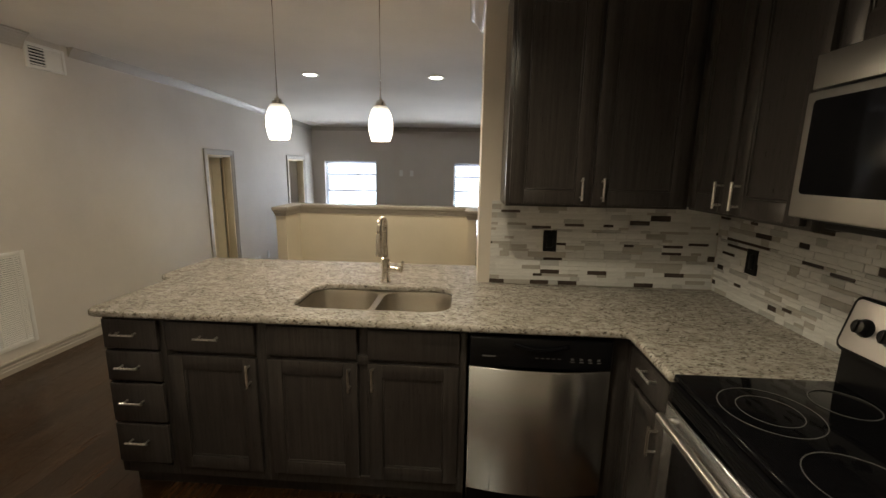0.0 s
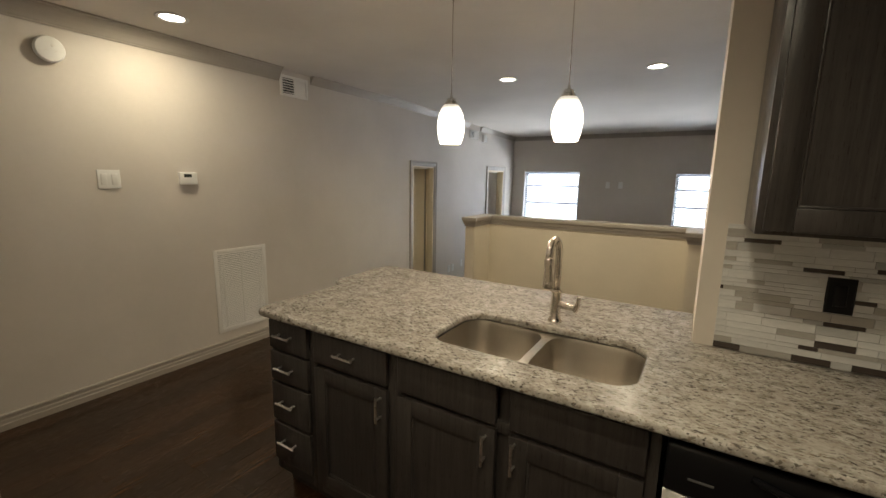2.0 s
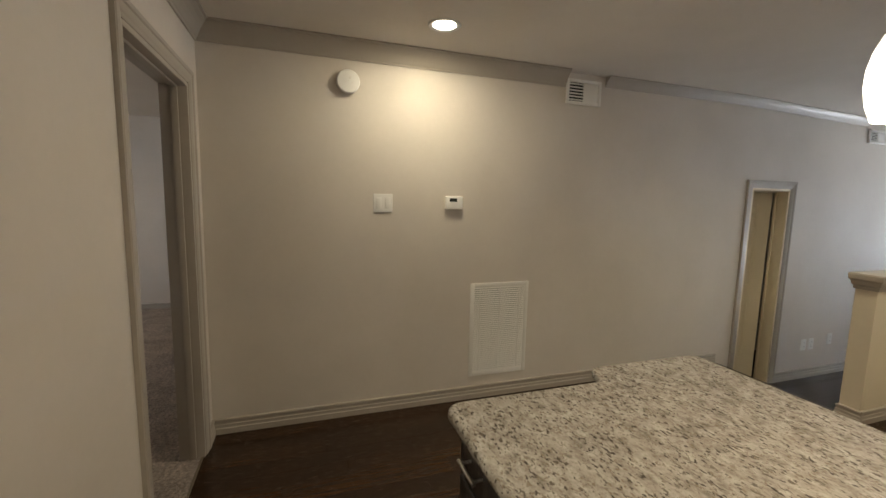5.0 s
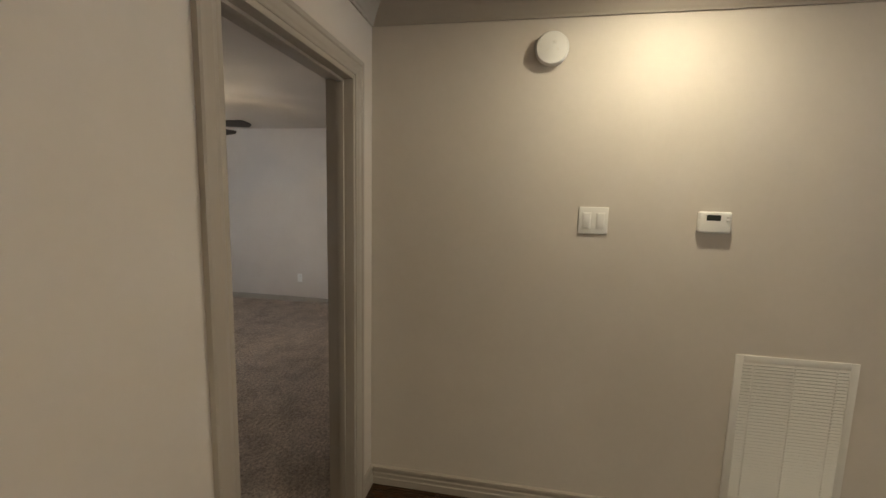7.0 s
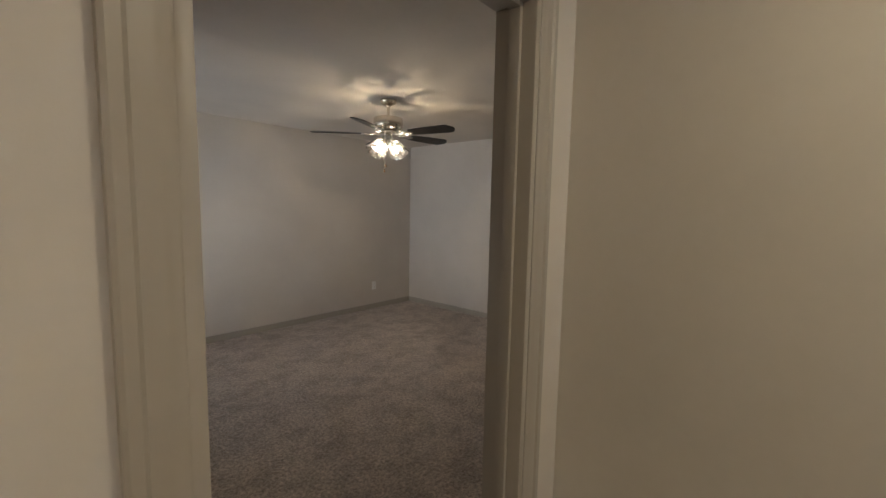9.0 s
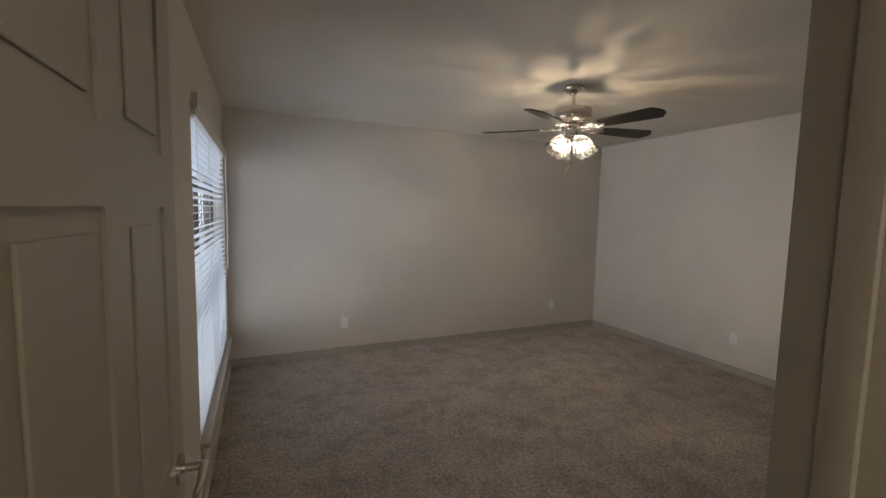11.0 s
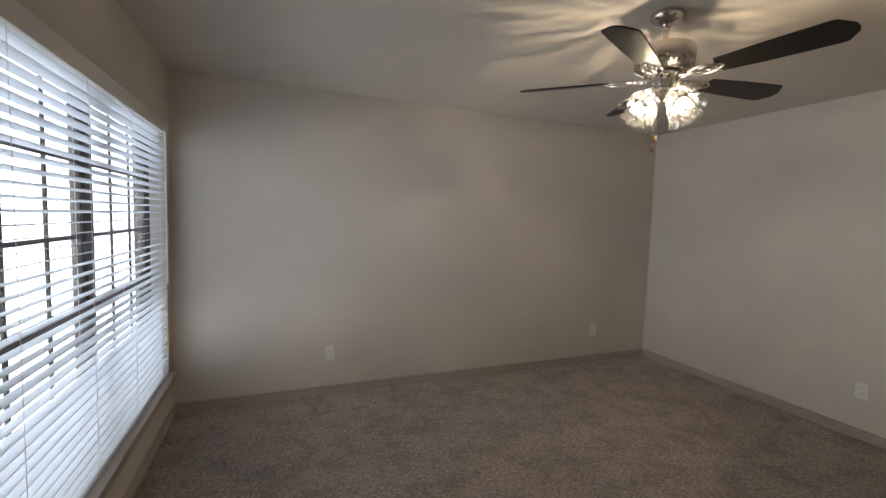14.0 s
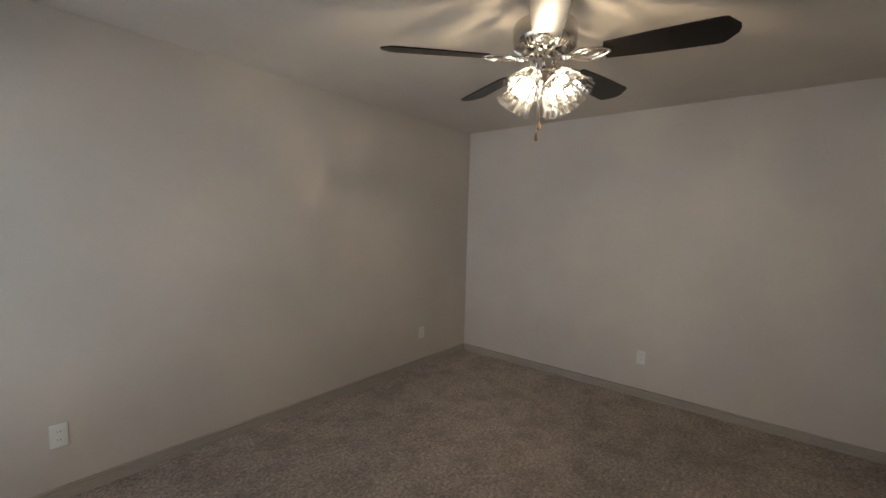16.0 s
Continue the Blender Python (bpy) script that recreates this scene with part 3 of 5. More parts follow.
def mouldings():
    bm = bmesh.new()
    zc, zl = CEIL - 0.109, CEILL - 0.076
    zs = CEIL - 0.076
    small = [(p * 0.7, q * 0.7) for p, q in CROWN]
    fall = lambda y: zs + (CEILL - CEIL) * (y - YSTEP) / (YL - YSTEP)
    runs = [((XL, YD, 0), (XL, YSTEP - 0.01, 0), (1, 0, 0), 1, 0), ((XP, YD, 0), (DOOR_X[1] + 0.075, YD, 0), (0, 1, 0), 0, 0),
            ((HX0, HEND, 0), (HX0, HY, 0), (1, 0, 0), 0, 1), ((HX0, HY, 0), (HX1, HY, 0), (0, -1, 0), 1, 1),
            ((HX1, HY, 0), (HX1, YSTEP + 0.0, 0), (-1, 0, 0), 1, 0), ((HX0 - T, HEND, 0), (HX0, HEND, 0), (0, -1, 0), -1, -1),
            ((XL, D1[1] + 0.07, DROP), (XL, D2[0] - 0.07, DROP), (1, 0, 0), 0, 0), ((XL, D2[1] + 0.07, DROP), (XL, YL, DROP), (1, 0, 0), 0, 1),
            ((XL, YL, DROP), (XR, YL, DROP), (0, -1, 0), 1, 1),
            ((XL, YD, 0), (DOOR_X[0] - 0.075, YD, 0), (0, 1, 0), 1, 0)]
    for a, b, out, ma, mb in runs:
        add_sweep(bm, BASE, a, b, out, ma, mb)
    setting(link("baseboard", bm, TRIM), "beige moulded wood baseboard", "baseboard")
    bm = bmesh.new()
    for a, b, out, ma, mb in [((XW, YB, 0), (XF, YB, 0), (0, 1, 0), 1, 1), ((XF, YB, 0), (XF, YDB, 0), (1, 0, 0), 1, 1),
                              ((XW, YDB - 0.85, 0), (XW, YB, 0), (-1, 0, 0), 0, 1), ((XF, YDB, 0), (DOOR_X[0] - 0.075, YDB, 0), (0, -1, 0), 1, 0)]:
        add_sweep(bm, [(p, h * 0.70) for p, h in BASE], a, b, out, ma, mb)
    setting(link("baseboard_bedroom", bm, TRIM), "beige-grey moulded bedroom baseboard", "baseboard")
    bm = bmesh.new()
    for a, b, out, ma, mb in [((XL, YD, zc), (XL, 3.135, zc), (1, 0, 0), 1, 0), ((XL, 3.50, zs), (XL, YSTEP, zs), (1, 0, 0), 0, 0), ((XL, YSTEP, zs), (XL, 6.78, fall(6.78)), (1, 0, 0), 0, 0),
                              ((XL, 7.2, fall(7.2)), (XL, YL, zl), (1, 0, 0), 0, 1),
                              ((XL, YL, zl), (XR, YL, zl), (0, -1, 0), 1, 1), ((XL, YD, zc), (XP, YD, zc), (0, 1, 0), 1, -1),
                              ((XP, YD, zc), (XP, YS, zc), (1, 0, 0), -1, 1), ((XS, YK, zc), (XS, YK + 0.52, zc), (-1, 0, 0), -1, -1),
                              ((XS, YK + 0.52, zc), (XR, YK + 0.52, zc), (0, 1, 0), -1, 1), ((XS, YK, zc), (XS + 0.085, YK, zc), (0, -1, 0), -1, 0)]:
        add_sweep(bm, CROWN if a[2] == zc else small, a, b, out, ma, mb)
    setting(link("trim_crown", bm, TRIM), "beige crown moulding under the ceiling", "moulding")


mouldings()

CASE = [(0.0, 0.0), (0.006, 0.0), (0.010, 0.006), (0.011, 0.018), (0.014, 0.024), (0.014, 0.046), (0.019, 0.052), (0.020, 0.066), (0.016, 0.072), (0.0, 0.072)]


def casing(bm, axis, face, out, lo, hi, z0, z1):
    """Moulded casing round three sides of a doorway. out: +1 or -1 along the axis."""
    def put(u, d, z):
        return (face + out * d, u, z) if axis == 'x' else (u, face + out * d, z)
    for side, u0 in ((-1, lo), (1, hi)):
        low = [bm.verts.new(put(u0 + side * (w + 0.004), d, z0)) for d, w in CASE]
        top = [bm.verts.new(put(u0 + side * (w + 0.004), d, z1 + w + 0.004)) for d, w in CASE]
        for i in range(len(CASE) - 1):
            bm.faces.new((low[i], low[i + 1], top[i + 1], top[i]))
        bm.faces.new(low)
    a = [bm.verts.new(put(lo - w - 0.004, d, z1 + w + 0.004)) for d, w in CASE]
    b = [bm.verts.new(put(hi + w + 0.004, d, z1 + w + 0.004)) for d, w in CASE]
    for i in range(len(CASE) - 1):
        bm.faces.new((a[i], a[i + 1], b[i + 1], b[i]))


def jamb(bm, axis, f0, f1, lo, hi, z0, z1, stop):
    """Lining boards and the stop bead inside a doorway."""
    d0, d1 = sorted((f0, f1))
    s0, s1 = stop

    def put(ulo, uhi, dlo, dhi, za, zb):
        add_box(bm, *(((dlo, ulo, za), (dhi, uhi, zb)) if axis == 'x' else ((ulo, dlo, za), (uhi, dhi, zb))), 0.0015)
    put(lo - 0.004, lo + 0.018, d0 - 0.004, d1 + 0.004, z0, z1)
    put(hi - 0.018, hi + 0.004, d0 - 0.004, d1 + 0.004, z0, z1)
    put(lo + 0.018, hi - 0.018, d0 - 0.004, d1 + 0.004, z1 - 0.018, z1 + 0.004)
    put(lo + 0.018, lo + 0.03, s0, s1, z0, z1 - 0.018)
    put(hi - 0.03, hi - 0.018, s0, s1, z0, z1 - 0.018)
    put(lo + 0.03, hi - 0.03, s0, s1, z1 - 0.03, z1 - 0.018)


def door_frames():
    bm = bmesh.new()
    casing(bm, 'y', YD, 1, *DOOR_X, 0, DOOR_H)
    casing(bm, 'y', YDB, -1, *DOOR_X, 0, DOOR_H)
    jamb(bm, 'y', YDB, YD, *DOOR_X, 0, DOOR_H, (0.64, 0.675))
    setting(link("trim_bedroom_doorway", bm, TRIM, smooth=30), "beige moulded casing and jamb of the bedroom doorway", "door frame")
    for d in (D1, D2):
        bm = bmesh.new()
        casing(bm, 'x', XL, 1, *d, DROP, DH)
        setting(link("trim_doorway", bm, TRIM, smooth=30), "beige moulded casing of a living-room doorway", "door frame")
        bm = bmesh.new()
        jamb(bm, 'x', XL - T, XL, *d, DROP, DH, (XL - 0.112, XL - 0.095))
        setting(link("trim_jamb", bm, DOORPAINT, smooth=30), "cream jamb lining of a living-room doorway", "door jamb")
    bm = bmesh.new()
    add_box(bm, (DOOR_X[0] + 0.019, YD - 0.018, -0.012), (DOOR_X[1] - 0.019, YD - 0.003, 0.003), 0.002)
    setting(link("threshold", bm, NICKEL, smooth=40), "thin metal strip between the wood floor and the carpet", "threshold")


door_frames()


def panel_door(name, width, height, hinge, lever=True, mat=None, label="", category="door", pin=1):
    """A moulded six-panel door leaf with its hinge edge on the local z axis, opening along +x."""
    door = empty(name, hinge)
    bm = bmesh.new()
    th = 0.035
    add_box(bm, (0, -th / 2 + 0.006, 0.012), (width, th / 2 - 0.006, height))
    stile, mid = 0.11, 0.09
    rails = [(0.012, 0.22), (0.86, 0.99), (height - 0.52, height - 0.42), (height - 0.11, height)]
    for s in (-1, 1):
        y0, y1 = (th / 2 - 0.006, th / 2) if s > 0 else (-th / 2, -th / 2 + 0.006)
        for x0, x1 in ((0, stile), (width / 2 - mid / 2, width / 2 + mid / 2), (width - stile, width)):
            add_box(bm, (x0, y0, 0.012), (x1, y1, height))
        for z0, z1 in rails:
            add_box(bm, (stile, y0, z0), (width / 2 - mid / 2, y1, z1))
            add_box(bm, (width / 2 + mid / 2, y0, z0), (width - stile, y1, z1))
        for (za, zb), (zc, zd) in zip(rails, rails[1:]):
            for x0, x1 in ((stile, width / 2 - mid / 2), (width / 2 + mid / 2, width - stile)):
                add_box(bm, (x0 + 0.03, y0 if s > 0 else y0 + 0.001, zb + 0.03), (x1 - 0.03, y1 - 0.001 if s > 0 else y1, zc - 0.03), 0.002)
    link("leaf", bm, mat or DOORPAINT, door)
    for z in (0.22, height / 2, height - 0.2):
        bm = bmesh.new()
        side = pin * (th / 2 + 0.004)
        add_rod(bm, (0.0, side, z - 0.045), (0.0, side, z + 0.045), 0.006)
        add_rod(bm, (0.0, side, z - 0.052), (0.0, side, z - 0.045), 0.004, 0.007)
        add_box(bm, (-0.002, min(-pin * (th / 2 - 0.004), side), z - 0.044), (0.003, max(-pin * (th / 2 - 0.004), side), z + 0.044))
        tagged(link("hinge", bm, NICKEL, door, smooth=40), "brushed nickel hinge")
    if lever:
        for s in (-1, 1):
            bm = bmesh.new()
            y = s * th / 2
            add_rod(bm, (width - 0.065, y, 0.95), (width - 0.065, y + s * 0.008, 0.95), 0.032, n=24)
            add_rod(bm, (width - 0.065, y + s * 0.006, 0.95), (width - 0.065, y + s * 0.05, 0.95), 0.010)
            add_tube(bm, [(width - 0.065, y + s * 0.048, 0.95), (width - 0.09, y + s * 0.05, 0.951), (width - 0.13, y + s * 0.05, 0.949), (width - 0.175, y + s * 0.046, 0.95)],
                     [0.010, 0.0095, 0.008, 0.006])
            tagged(link("lever_handle", bm, NICKEL, door, smooth=40), "brushed nickel lever handle")
    tagged(door, label, category)
    return door


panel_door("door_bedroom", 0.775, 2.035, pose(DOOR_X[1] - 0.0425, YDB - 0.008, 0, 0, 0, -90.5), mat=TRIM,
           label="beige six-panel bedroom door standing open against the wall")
panel_door("door_closet", 0.465, 1.93, pose(XL - T - 0.008, D1[1] - 0.044, DROP, 0, 0, 226), pin=-1, label="cream six-panel door standing ajar in its frame", lever=True)
panel_door("door_closet", 0.635, 1.93, pose(XL - T - 0.008, D2[1] - 0.044, DROP, 0, 0, 222), pin=-1, mat=WALL, label="beige-grey six-panel door standing ajar in its frame", lever=True)


# ---- windows ----
def living_window(lo, hi, z0, z1, name):
    """A white-blinded window in the living-room end wall."""
    w = empty(name)
    y = YL
    bm = bmesh.new()
    for a, b in (((lo, y + 0.09, z0), (lo + 0.045, y + 0.15, z1)), ((hi - 0.045, y + 0.09, z0), (hi, y + 0.15, z1)), ((lo + 0.045, y + 0.09, z0), (hi - 0.045, y + 0.15, z0 + 0.045)),
                 ((lo + 0.045, y + 0.09, z1 - 0.045), (hi - 0.045, y + 0.15, z1)), ((lo + 0.045, y + 0.10, 1.350), (hi - 0.045, y + 0.116, 1.390)), ((lo + 0.045, y + 0.10, 1.035), (hi - 0.045, y + 0.116, 1.075))):
        add_box(bm, a, b, 0.003)
    link("frame", bm, FRAME, w, smooth=40)
    bm = bmesh.new()
    add_box(bm, (lo + 0.045, y + 0.118, z0 + 0.045), (hi - 0.045, y + 0.122, z1 - 0.045))
    g = link("pane", bm, PANE, w)
    g.visible_shadow = False
    bm = bmesh.new()
    add_box(bm, (lo - 0.03, y - 0.03, z0 - 0.025), (hi + 0.03, y + 0.09, z0), 0.004)
    link("sill", bm, TRIM, w, smooth=40)
    setting(w, "window with white blinds in the living-room wall", "window")
    blind = empty("window_blind")
    n = int((z1 - z0 - 0.10) / 0.042)
    bm = bmesh.new()
    add_box(bm, (lo + 0.006, y + 0.012, z1 - 0.055), (hi - 0.006, y + 0.066, z1 - 0.004), 0.004)
    link("headrail", bm, SLAT, blind, smooth=40)
    bm = bmesh.new()
    add_box(bm, (-(hi - lo) / 2 + 0.003, -0.0255, -0.0013), ((hi - lo) / 2 - 0.003, 0.0255, 0.0013), 0.001, seg=1)
    first = link("slat", bm, SLAT, blind, at=pose((lo + hi) / 2, y + 0.04, z1 - 0.085, -38))
    for k in range(1, n):
        o = new("slat", first.data)
        o.parent = blind
        o.matrix_basis = pose((lo + hi) / 2, y + 0.04, z1 - 0.085 - 0.042 * k, -38)
    for x in (lo + 0.14, hi - 0.14):
        bm = bmesh.new()
        add_box(bm, (x, y + 0.012, z0 + 0.02), (x + 0.002, y + 0.013, z1 - 0.05))
        link("cord", bm, TRIM, blind)
    tagged(blind, "white horizontal slat blind, lowered and nearly closed", "blind", "living-room blinds")


living_window(*LW1, "window_1")
living_window(*LW2, "window_2")


def bedroom_window():
    lo, hi, z0, z1 = WIN
    w = empty("window_3")
    x = XW
    bm = bmesh.new()
    xa, xb = x + 0.09, x + 0.15
    third = (hi - lo) / 2
    for a, b in (((xa, lo, z0), (xb, lo + 0.045, z1)), ((xa, hi - 0.045, z0), (xb, hi, z1)), ((xa, lo + 0.045, z0), (xb, hi - 0.045, z0 + 0.045)), ((xa, lo + 0.045, z1 - 0.045), (xb, hi - 0.045, z1)),
                 ((xa, lo + third - 0.04, z0 + 0.045), (xb, lo + third + 0.04, z1 - 0.045))):
        add_box(bm, a, b, 0.003)
    for s in (0, 1):
        ya, yb = (lo + 0.045, lo + third - 0.045) if s == 0 else (lo + third + 0.045, hi - 0.045)
        zm = z0 + 0.67
        add_box(bm, (xa + 0.004, ya, zm - 0.022), (xb - 0.01, yb, zm + 0.022), 0.003)
        add_box(bm, (xa + 0.01, ya, zm + 0.022), (xb - 0.015, ya + 0.028, z1 - 0.045), 0.002)
        add_box(bm, (xa + 0.01, yb - 0.028, zm + 0.022), (xb - 0.015, yb, z1 - 0.045), 0.002)
        for k in (1, 2):
            yk = ya + (yb - ya) * k / 3
            add_box(bm, (xa + 0.018, yk - 0.009, z0 + 0.045), (xa + 0.027, yk + 0.009, z1 - 0.045))
            zk = zm + (z1 - 0.045 - zm) * k / 3
            add_box(bm, (xa + 0.017, ya, zk - 0.009), (xa + 0.026, yb, zk + 0.009))
    link("frame", bm, FRAME, w, smooth=40)
    bm = bmesh.new()
    add_box(bm, (x + 0.118, lo + 0.045, z0 + 0.045), (x + 0.122, hi - 0.045, z1 - 0.045))
    g = link("pane", bm, PANE, w)
    g.visible_shadow = False
    bm = bmesh.new()
    add_box(bm, (x - 0.045, lo - 0.04, z0 - 0.03), (x + 0.09, hi + 0.04, z0 - 0.002), 0.006)
    add_box(bm, (x - 0.018, lo - 0.03, z0 - 0.10), (x - 0.001, hi + 0.03, z0 - 0.03), 0.004)
    link("sill", bm, TRIM, w, smooth=40)
    setting(w, "large double window with dark frames and a painted sill", "window")

    blind = empty("window_blind")
    bm = bmesh.new()
    add_box(bm, (x - 0.012, lo + 0.004, z1 - 0.07), (x + 0.06, hi - 0.004, z1 - 0.004), 0.005)
    add_box(bm, (x - 0.022, lo + 0.002, z1 - 0.078), (x - 0.013, hi - 0.002, z1 - 0.002), 0.003)
    tagged(link("valance", bm, WHITE, blind, smooth=40), "white valance board over the blind")
    n = 38
    step = (z1 - z0 - 0.12) / n
    bm = bmesh.new()
    add_box(bm, (-0.0245, -(hi - lo) / 2 + 0.008, -0.0014), (0.0245, (hi - lo) / 2 - 0.008, 0.0014), 0.001, seg=1)
    first = None
    for k in range(n):
        at = pose(x + 0.022, (lo + hi) / 2, z1 - 0.09 - step * k, 0, 9 + 3 * math.sin(k * 1.7), 0)
        if first is None:
            first = link("slat", bm, SLAT, blind, at=at)
        else:
            o = new("slat", first.data)
            o.parent = blind
            o.matrix_basis = at
    bm = bmesh.new()
    add_box(bm, (x + 0.0, lo + 0.008, z0 + 0.006), (x + 0.045, hi - 0.008, z0 + 0.022), 0.003)
    tagged(link("bottom_rail", bm, SLAT, blind, smooth=40), "white bottom rail")
    for k in range(4):
        y = lo + 0.16 + k * (hi - lo - 0.32) / 3
        for dx in (-0.004, 0.047):
            bm = bmesh.new()
            add_rod(bm, (x + dx, y, z0 + 0.015), (x + dx, y, z1 - 0.07), 0.0011, n=5)
            link("cord", bm, WHITE, blind)
    bm = bmesh.new()
    add_rod(bm, (x - 0.026, lo + 0.10, 1.05), (x - 0.026, lo + 0.10, z1 - 0.06), 0.004, n=8)
    link("wand", bm, WHITE, blind)
    bm = bmesh.new()
    add_rod(bm, (x - 0.026, lo + 0.10, 0.98), (x - 0.026, lo + 0.10, 1.06), 0.009, 0.006, n=10)
    tagged(link("wand_grip", bm, WHITE, blind, smooth=40), "white tilt wand grip")
    bm = bmesh.new()
    add_box(bm, (x - 0.03, hi - 0.012, z1 - 0.05), (x - 0.004, hi + 0.003, z1 + 0.03), 0.003)
    tagged(link("end_bracket", bm, NICKEL, blind, smooth=40), "small metal end bracket")
    tagged(blind, "white horizontal slat blind with half-open slats", "blind")


bedroom_window()


# ---- outdoors, seen through the blinds ----
def outdoors():
    bm = bmesh.new()
    bmesh.ops.create_grid(bm, x_segments=2, y_segments=2, size=900, matrix=Matrix.Translation((0, 0, -3.4)))
    setting(link("ground", bm, GROUND), "pale winter ground outside the windows", "ground")
    deck = empty("balcony", pose(0, 0, 0))
    bm = bmesh.new()
    x0, x1, y0, y1 = XW + 0.20, 0.2, -9.5, -1.05
    add_box(bm, (x0, y0, -0.25), (x1, y1, -0.08), 0.01)
    link("deck", bm, OUTPAINT, deck, smooth=40)
    for y in (y0 + 0.06, -6.6, -4.0, y1 - 0.06):
        bm = bmesh.new()
        add_box(bm, (x1 - 0.14, y - 0.06, -0.08), (x1 - 0.02, y + 0.06, 2.6), 0.006)
        link("post", bm, OUTPAINT, deck, smooth=40)
    bm = bmesh.new()
    for z in (0.02, 0.92):
        add_box(bm, (x1 - 0.105, y0 + 0.1, z), (x1 - 0.055, y1 - 0.1, z + 0.05), 0.004)
    k = y0 + 0.2
    while k < y1 - 0.15:
        add_box(bm, (x1 - 0.092, k, 0.05), (x1 - 0.068, k + 0.024, 0.92))
        k += 0.125
    link("railing", bm, OUTPAINT, deck, smooth=40)
    tagged(deck, "grey painted balcony with posts and a picket railing", "balcony")


outdoors()


def bare_tree(name, at, height, seed):
    rnd = random.Random(seed)
    tree = empty(name, at)
    bm = bmesh.new()
    tips = []

    def grow(p, d, length, r, level):
        pts, rad = [p.copy()], [r]
        for k in range(5):
            d = (d + Vector((rnd.uniform(-.25, .25), rnd.uniform(-.25, .25), rnd.uniform(-.05, .2)))).normalized()
            p = p + d * length / 5
            pts.append(p.copy())
            rad.append(r * (1 - 0.14 * (k + 1)))
        add_tube(bm, pts, rad, 6)
        if level == 0:
            tips.extend(pts[2:])
            return
        for k in range(4 if level > 1 else 3):
            q = pts[rnd.randint(2, 5)]
            side = Vector((rnd.uniform(-1, 1), rnd.uniform(-1, 1), rnd.uniform(0.1, 0.9))).normalized()
            grow(q, (d * 0.5 + side).normalized(), length * 0.62, r * 0.5, level - 1)
    grow(Vector((0, 0, 0)), Vector((0, 0, 1)), height * 0.55, height * 0.022, 3)
    link("trunk", bm, BARK, tree, smooth=True)
    bm = bmesh.new()
    for p in tips:
        for _ in range(3):
            q = p + Vector((rnd.gauss(0, .12), rnd.gauss(0, .12), rnd.gauss(0, .12)))
            m = Matrix.Translation(q) @ Euler((rnd.uniform(0, 6), rnd.uniform(0, 6), rnd.uniform(0, 6))).to_matrix().to_4x4()
            vs = [bm.verts.new(m @ Vector(c)) for c in ((-.05, 0, 0), (0, -.022, .006), (.05, 0, 0), (0, .022, .006))]
            bm.faces.new(vs)
    tagged(link("leaves", bm, LEAF, tree), "sparse dry leaves", kind="stuff")
    tagged(tree, "sparse winter tree outside the balcony", "tree", "trees outside")


bare_tree("tree", pose(2.3, -13.5, -3.4), 8.5, 3)
bare_tree("tree", pose(4.6, -12.0, -3.4), 9.5, 5)
bare_tree("tree", pose(0.2, -15.5, -3.4), 9.0, 8)
bare_tree("tree", pose(6.5, -17.0, -3.4), 10.0, 13)


# ---- lamps ----
def can_light(x, y):
    lampob = empty("recessed_light", pose(x, y, CEIL))
    bm = bmesh.new()
    add_lathe(bm, [(0.070, -0.001), (0.090, -0.001), (0.092, -0.004), (0.088, -0.008), (0.070, -0.006), (0.066, -0.003)], 40, close=False)
    link("trim_ring", bm, WHITE, lampob, smooth=True)
    bm = bmesh.new()
    add_lathe(bm, [(0.069, -0.0035), (0.05, -0.0045), (0.0005, -0.005)], 32, close=False)
    tagged(link("lens", bm, CANGLOW, lampob, smooth=True), "glowing warm white lens")
    tagged(lampob, "lit recessed downlight with a white trim ring in the ceiling", "downlight", "recessed ceiling lights")
    # the one beside the wall throws a soft scallop on it
    if x < -2:
        lamp("downlight", 'AREA', look((x, y, CEIL - 0.012), (x, y, 0)), CAN_W * 0.115, LAMP_WHITE, size=(0.115, 0.115))
    else:
        lamp("downlight", 'SPOT', look((x, y, CEIL - 0.012), (x, y, 0)), CAN_W, LAMP_WHITE, cone=150, blend=0.9, radius=0.06)


for x, y in CANS:
    can_light(x, y)


